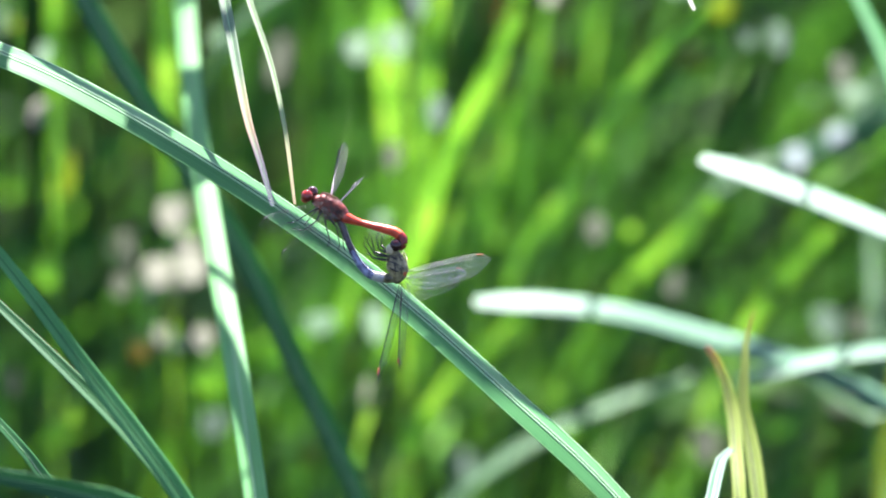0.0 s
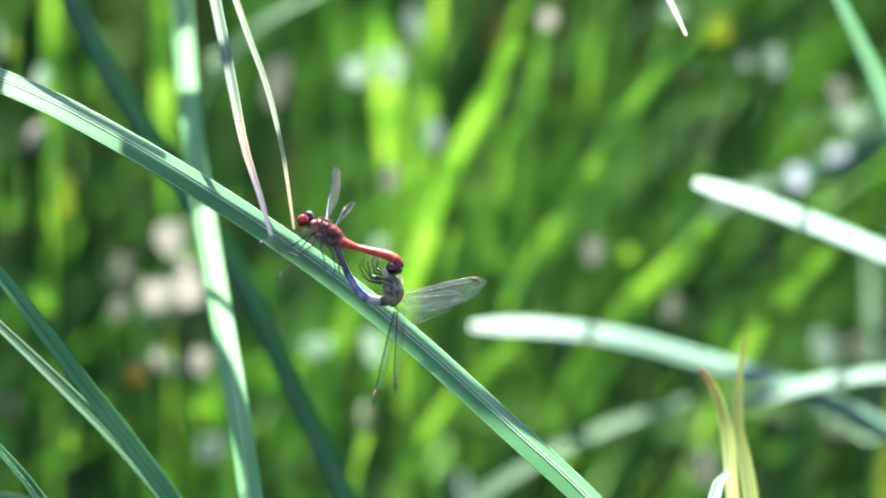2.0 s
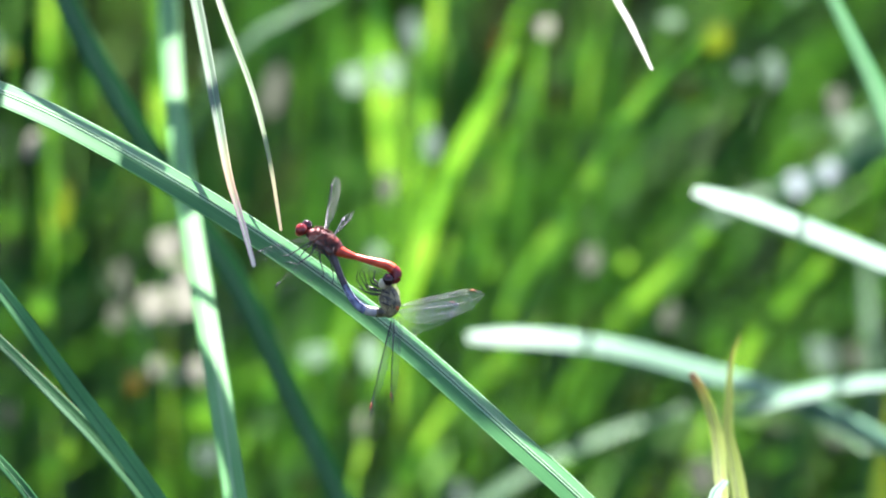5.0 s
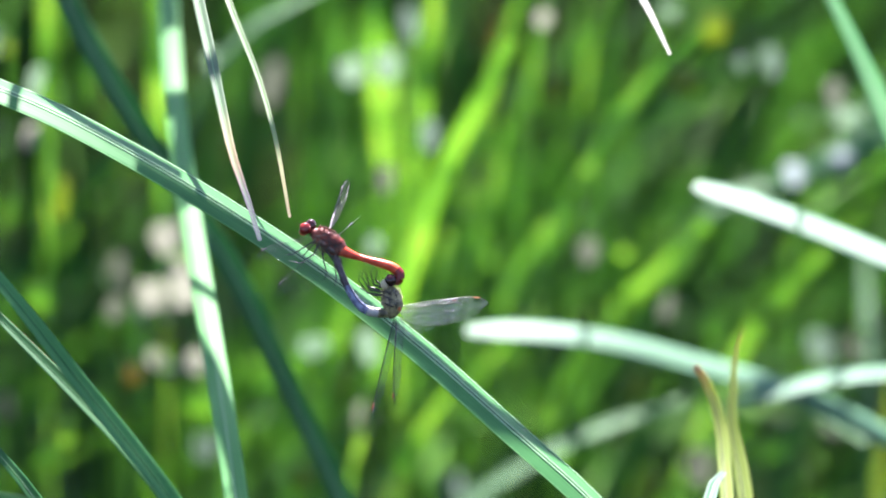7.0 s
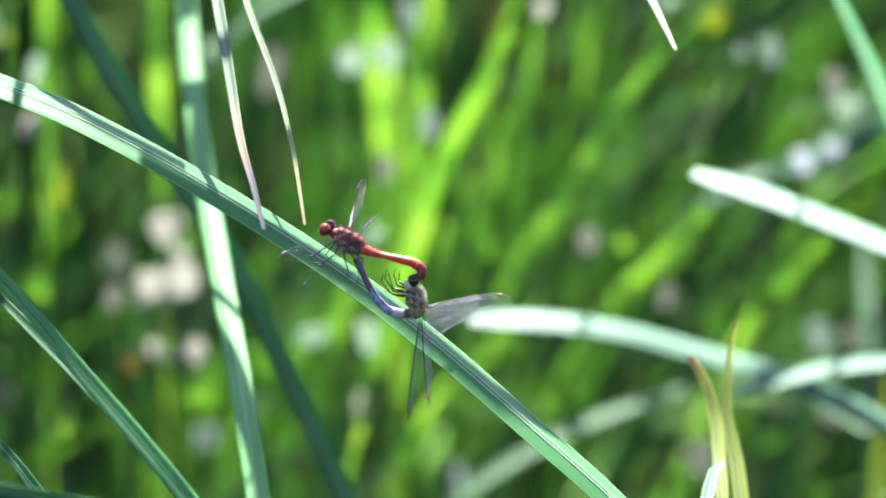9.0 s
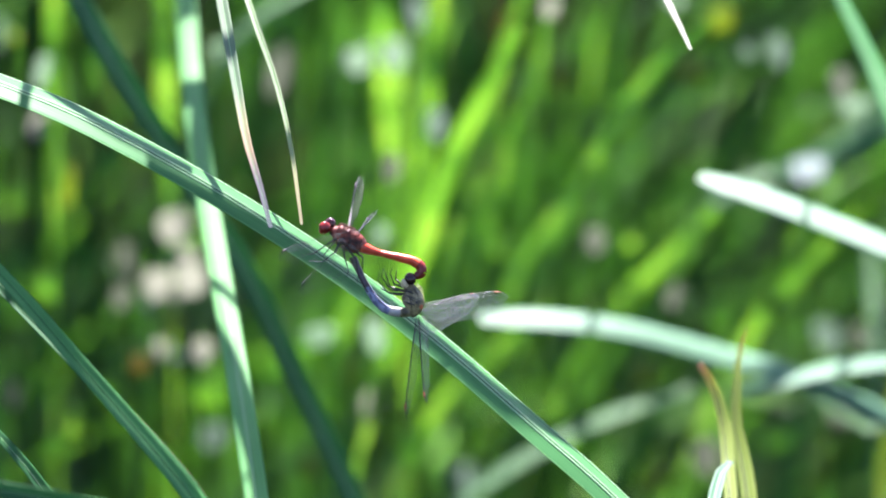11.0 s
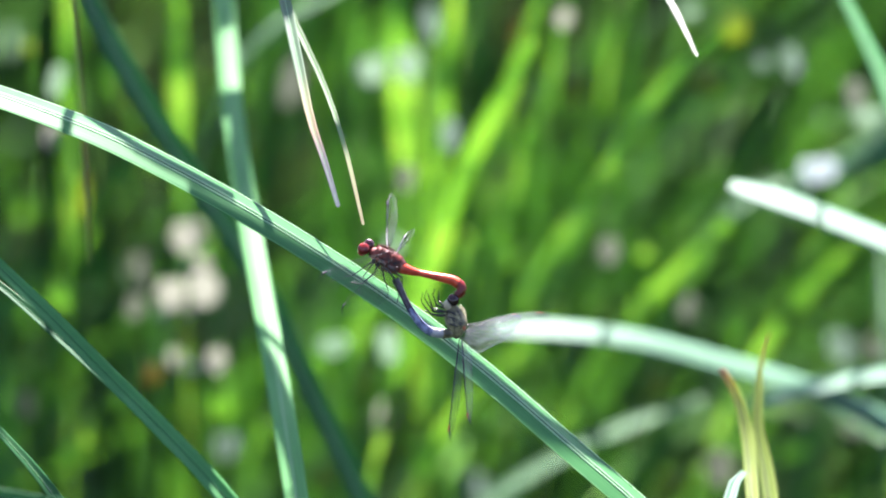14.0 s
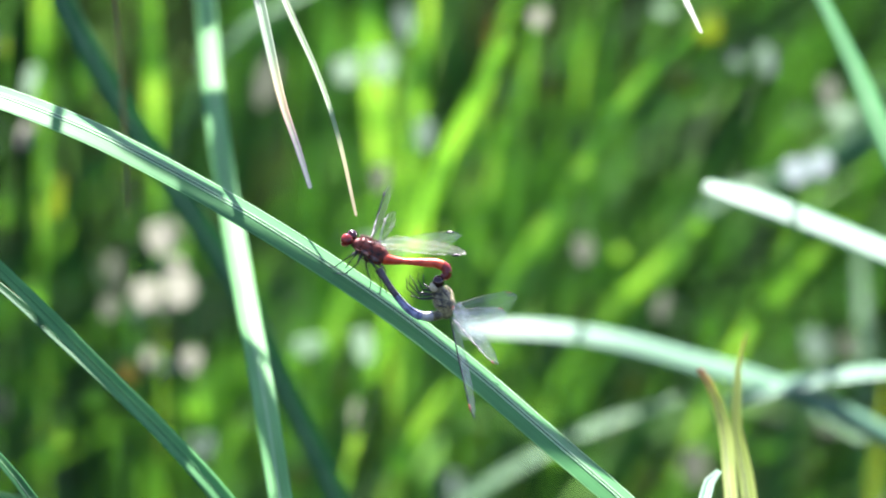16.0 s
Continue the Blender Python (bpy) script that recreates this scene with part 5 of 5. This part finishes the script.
    sway(hang_b, [(0, 0.0, 0.0, 0.0), (0.5, -0.2, 0.2, -0.2), (1, -0.1, -0.5, -0.5), (1.5, 0.2, -0.2, -0.7), (2, 0.6, -0.5, -1.0), (2.5, 0.0, 0.0, -1.2), (3, -0.3, -0.4, -1.4), (3.5, 0.1, -0.2, -1.7), (4, -0.6, -0.4, -1.9), (4.2, -3.6, 2.1, -1.9), (6.3, -1.1, 1.1, -2.1), (6.5, -1.5, 2.1, -2.3), (7, 0.6, 3.2, -2.7), (7.5, -0.1, 2.1, -1.9), (8, 5.2, -3.9, -1.3), (8.5, 1.1, -1.8, -1.4), (9, 5.5, -2.5, -1.4), (9.2, 4.0, -1.6, -0.3), (11.3, 2.2, -2.8, -0.4), (11.5, 4.5, -3.0, -0.7), (12, 3.0, -1.8, -1.6), (12.5, 5.9, -2.8, -2.2), (13, 11.8, -1.4, -4.7), (13.5, 15.5, 0.5, -5.1), (14, 17.2, 0.7, -5.4), (14.5, 20.4, 2.3, -5.9), (15, 18.9, 2.3, -5.5), (15.5, 23.6, 9.2, -5.0), (16, 22.9, 3.4, -4.5)])
    sway(top_tip, [(0, 0.0, 0.0, 0.0), (0.5, -0.6, 0.6, 0.0), (1, -1.1, -0.0, 0.0), (1.5, -1.7, -0.7, 0.0), (2, -1.7, -0.7, 0.0), (2.5, -2.8, -0.7, 0.0), (3, -3.5, -2.4, 0.0), (3.5, -4.3, -4.1, 0.0), (4, -7.0, -5.7, 0.0), (4.2, -12.2, -7.8, 0.0), (6.3, -11.7, -9.6, 0.0), (6.5, -7.4, -8.5, 0.0), (7, -5.6, -7.0, 0.0), (7.5, -10.5, -8.1, 0.0), (8, -8.9, -10.9, 0.0), (8.5, -10.9, -7.4, 0.0), (9, -3.5, -8.9, 0.0), (9.2, -11.3, -9.3, 0.0), (11.3, -0.4, -8.9, 0.0), (11.5, -1.3, -9.1, 0.0), (12, -6.3, -7.2, 0.0), (12.5, -6.1, -6.1, 0.0), (13, -0.7, -9.1, 0.0), (13.5, -3.5, -5.6, 0.0), (14, -3.5, -7.6, 0.0), (14.5, -1.1, -5.2, 0.0), (15, 2.2, -3.7, 0.0), (15.5, 7.0, 2.6, 0.0), (16, 6.3, -0.4, 0.0)])
    for leaf in (upright, *upright_shades):
        sway(leaf, [(0, 0.0, 0.0, 0.0), (1.5, 0.4, 0.0, 0.0), (3.5, -1.7, 0.0, 0.0), (4.2, -3.1, 0.0, 0.0), (6.3, -4.0, 0.0, 0.0), (7, -3.1, 0.0, 0.0), (9, 3.8, 0.0, 0.0), (9.2, 3.3, 0.0, 0.0), (11.3, 0.8, 0.0, 0.0), (12.5, 4.4, 0.0, 0.0), (13.5, 6.7, 0.0, 0.0), (14.5, 12.5, 0.0, 0.0), (16, 13.0, 0.0, 0.0)])
    sway(low_a, [(0, -1.4, 0.0, 0.0), (0.5, -1.2, 0.0, 0.0), (1, -1.2, 0.3, 0.0), (1.5, -2.1, 2.7, -0.5), (2, -1.4, 2.6, -0.3), (2.5, -1.3, 2.6, 0.0), (3, -1.4, 2.7, 0.0), (3.5, -2.1, 3.8, 0.0), (4.2, -4.9, 5.1, 1.0), (6.3, -1.6, 2.6, -0.7), (7, -0.4, 2.1, -1.0), (8, 1.1, -0.2, -2.0), (9, 2.2, -0.3, -3.0), (9.2, 2.9, 0.2, -3.2), (11.3, 0.5, 0.9, -3.6), (12.5, 2.5, 1.5, -4.0), (13.5, 1.7, 2.6, -6.0), (14.5, 2.7, 5.7, -8.0), (16, 8.3, 5.1, -7.0)])
    sway(low_b, [(0, -1.4, 0.0, 0.0), (0.5, -1.4, -0.0, 0.0), (1, -1.6, 0.3, 0.0), (1.5, -2.6, 2.8, -0.5), (2, -2.1, 2.6, -0.3), (2.5, -2.1, 2.6, 0.0), (3, -2.4, 2.8, 0.0), (3.5, -3.5, 3.8, 0.0), (4.2, -6.7, 5.2, 1.0), (6.3, -1.9, 2.7, -0.7), (7, 1.3, 2.3, 1.0), (8, 5.1, -0.2, 2.0), (9, 6.8, -0.3, 1.1), (9.2, 7.6, 0.2, 0.9), (11.3, 6.5, 0.9, 0.8), (12.5, 8.2, 1.5, 0.6), (13.5, 7.2, 2.6, -1.3), (14.5, 8.0, 5.7, -3.2), (16, 13.3, 5.1, -2.0)])
    sway(white_a, [(0, 0.0, 0.0, 0.0), (0.5, 0.0, -0.2, 0.0), (1, -0.6, -0.2, 0.0), (1.5, -1.0, -0.0, 0.0), (2, -1.2, -0.0, 0.0), (2.5, -0.8, -0.2, 0.0), (3, -0.6, -0.4, 0.0), (3.5, -0.4, -0.2, 0.0), (4, 0.0, -0.4, 0.0), (4.2, -1.2, 0.6, 0.0), (6.3, 0.8, -1.6, 0.0), (6.5, 0.4, -1.6, 0.0), (7, 0.4, -1.4, 0.0), (7.5, 0.8, -1.2, 0.0), (8, -1.0, -1.6, 0.0), (8.5, -1.4, -1.4, 0.0), (9, 0.0, -0.6, 0.0), (9.2, -1.0, -0.2, 0.0), (11.3, 0.0, -2.3, 0.0), (11.5, 0.8, -2.3, 0.0), (12, 5.7, -2.3, 0.0), (12.5, 7.2, -3.1, 0.0), (13, 6.6, -1.6, 0.0), (13.5, 6.4, -1.0, 0.0), (14, 6.2, -1.0, 0.0), (14.5, 6.2, -1.0, 0.0), (15, 6.8, -1.4, 0.0), (15.5, 6.2, -1.2, 0.0), (16, 6.2, -1.6, 0.0)])
    sway(white_b, [(0, 0.0, 0.6, 0.0), (4.2, -1.0, -0.5, 0.0), (8, 0.0, -1.6, 0.0), (12, 2.5, -1.0, 0.0), (16, 0.0, -1.0, 0.0)])
    sway(stub_a, [(0, 0.0, 0.0, 0.0), (0.5, -0.4, -0.0, 0.0), (1, -0.6, -0.2, 0.0), (1.5, -0.8, -0.0, 0.0), (2, -1.0, 0.2, 0.0), (2.5, -1.2, -0.2, 0.0), (3, -2.7, -0.2, 0.0), (3.5, -2.1, -0.4, 0.0), (4, -4.0, -0.0, 0.0), (4.2, -4.0, 1.0, 0.0), (6.3, -2.9, 1.9, 0.0), (6.5, -3.5, 1.7, 0.0), (7, -1.5, 1.3, 0.0), (7.5, -1.7, 1.2, 0.0), (8, -3.1, 1.0, 0.0), (8.5, -3.3, 1.2, 0.0), (9, -3.1, 0.8, 0.0), (9.2, -2.9, 1.0, 0.0), (11.3, -2.3, -1.9, 0.0), (11.5, -1.3, -1.5, 0.0), (12, -0.4, -1.3, 0.0), (12.5, -0.2, -0.6, 0.0), (13, 0.4, -0.2, 0.0), (13.5, 0.4, 0.4, 0.0), (14, 0.4, -0.0, 0.0), (14.5, -0.2, 0.8, 0.0), (15, 0.2, -0.4, 0.0), (15.5, 0.6, -0.4, 0.0), (16, 1.5, -0.2, 0.0)])
    sway(stub_b, [(0, 0.0, 0.0, 0.0), (0.5, -0.4, -0.0, 0.0), (1, -0.6, -0.2, 0.0), (1.5, -0.8, -0.0, 0.0), (2, -1.0, 0.2, 0.0), (2.5, -1.2, -0.2, 0.0), (3, -2.7, -0.2, 0.0), (3.5, -2.1, -0.4, 0.0), (4, -4.1, -0.0, 0.0), (4.2, -4.1, 1.0, 0.0), (6.3, -2.9, 1.9, 0.0), (6.5, -3.5, 1.7, 0.0), (7, -1.5, 1.4, 0.0), (7.5, -1.7, 1.2, 0.0), (8, -3.1, 1.0, 0.0), (8.5, -3.3, 1.2, 0.0), (9, -3.1, 0.8, 0.0), (9.2, -2.9, 1.0, 0.0), (11.3, -2.3, -1.9, 0.0), (11.5, -1.4, -1.5, 0.0), (12, -0.4, -1.4, 0.0), (12.5, -0.2, -0.6, 0.0), (13, 0.4, -0.2, 0.0), (13.5, 0.4, 0.4, 0.0), (14, 0.4, -0.0, 0.0), (14.5, -0.2, 0.8, 0.0), (15, 0.2, -0.4, 0.0), (15.5, 0.6, -0.4, 0.0), (16, 1.5, -0.2, 0.0)])
    sway(hang_c, [(0, 0.0, 0.0, 0.0), (0.5, 0.0, -0.0, 0.0), (1, 0.0, -0.0, 0.0), (2, 0.0, -0.0, 0.0), (3, 0.0, -0.0, 0.0), (4, 0.0, -0.0, 0.0), (4.2, 0.0, -0.0, 0.0), (6.3, 0.0, -0.0, 0.0), (7, 0.0, -0.0, 0.0), (8, 0.0, -0.0, 0.0), (9.2, 0.0, -0.0, 0.0), (11.3, 0.0, -0.0, 0.0), (12.5, 1.0, -0.0, 0.0), (13, 12.3, 1.0, 0.0), (13.3, 38.0, 1.6, 0.0), (13.6, 54.8, 3.3, 0.0), (13.9, 56.0, 1.3, 0.0), (14.2, 62.1, -2.4, 0.0), (14.5, 70.0, 1.4, 0.0), (14.8, 83.4, 5.1, 0.0), (15.2, 80.4, 10.3, 0.0), (15.6, 78.1, 14.0, 0.0), (16, 80.4, 16.3, 0.0)])
    sway(corner, [(0, 0.0, 0.0, 0.0), (1.5, -1.9, -0.0, 0.0), (3.5, -0.8, -0.0, 0.0), (4.2, -1.7, -0.0, 0.0), (6.3, -0.8, -0.0, 0.0), (7, -2.5, -0.0, 0.0), (9.2, -1.9, -0.0, 0.0), (11.3, -3.9, -0.0, 0.0), (12.5, -1.9, -0.0, 0.0), (14.5, -6.2, -0.0, 0.0), (16, -4.7, -0.0, 0.0)])
    # the female's wings shift a little, and open as she rises
    swing(f_near_fore, [(0, None), (7, None), (8, (-5.6, -4.8, -30)), (15.2, (-5.6, -4.8, -30)), (15.5, (-3.5, -4.8, -30)), (15.8, (1.5, -3, -29)), (16, (0.2, -2, -28))])
    swing(f_near_hind, [(0, None), (7, None), (8, (0.3, -8, -28)), (15.2, (0.3, -8, -28)), (15.5, (3, -12, -25)), (15.8, (9, -18, -19)), (16, (10.5, -19, -18))])
    swing(f_far_fore, [(0, None), (4.2, None), (6.5, (29, 6, 4)), (8, (29, 6, 3.1)), (15.2, (29, 6, 3.1)), (15.6, (24, 15, 3)), (16, (21, 19, 0.5))])
    swing(f_far_hind, [(0, None), (4.2, None), (6.5, (21, 18, 4)), (8, (19.5, 20, 5)), (15.2, (19.5, 20, 5)), (15.6, (19, 21, 1)), (16, (18, 22, -3))])
    hinge = Vector((3.2, 0, -2.4)) * MM
    walk(m_abdomen, [(t, Matrix.Translation(hinge) @ pose(0, 0, 0, 0, a) @ Matrix.Translation(-hinge)) for t, a in ((0, 0), (15.2, 0), (15.5, -7.3), (16, -9))])
    # the male's wings: the far ones sway, the near ones flick back over him
    swing(m_far_fore, [(0, (2.6, 18.6, 17)), (1, (1.6, 18.6, 17)), (4.2, (1.4, 18.6, 17)), (7, (3.8, 18.6, 15.5)), (12.5, (1.6, 18.6, 16)), (14.5, (0.6, 18.6, 17.2)), (15.3, (0.6, 18.6, 17)), (15.5, (-4.2, 18, 15)), (15.8, (-3.6, 18, 15.5)), (16, (5.4, 18, 16.6))])
    swing(m_far_hind, [(0, (5.2, 22, 7)), (1, (3.2, 22, 6.8)), (4.2, (2.4, 22, 6.6)), (7, (4.2, 22, 4.6)), (12.5, (3.0, 22, 5.6)), (15.3, (2.8, 22, 7.5)), (15.5, (2, 22, 7.5)), (15.8, (1.5, 22.5, 8)), (16, (2.5, 24, 10))])
    swing(m_near_fore, [(0, None), (15.5, None), (15.6, (-12, -22, -8)), (15.7, (8, -26, -2)), (15.8, (24, -14, 4)), (15.9, (30, -3, 3.4)), (16, (31, -2, 3))])
    swing(m_near_hind, [(0, None), (15.5, None), (15.6, (-9, -18, -18)), (15.7, (8, -24, -10)), (15.8, (22, -14, -6)), (15.9, (27, -4, -4.5)), (16, (28, -4, -4))])


motions()
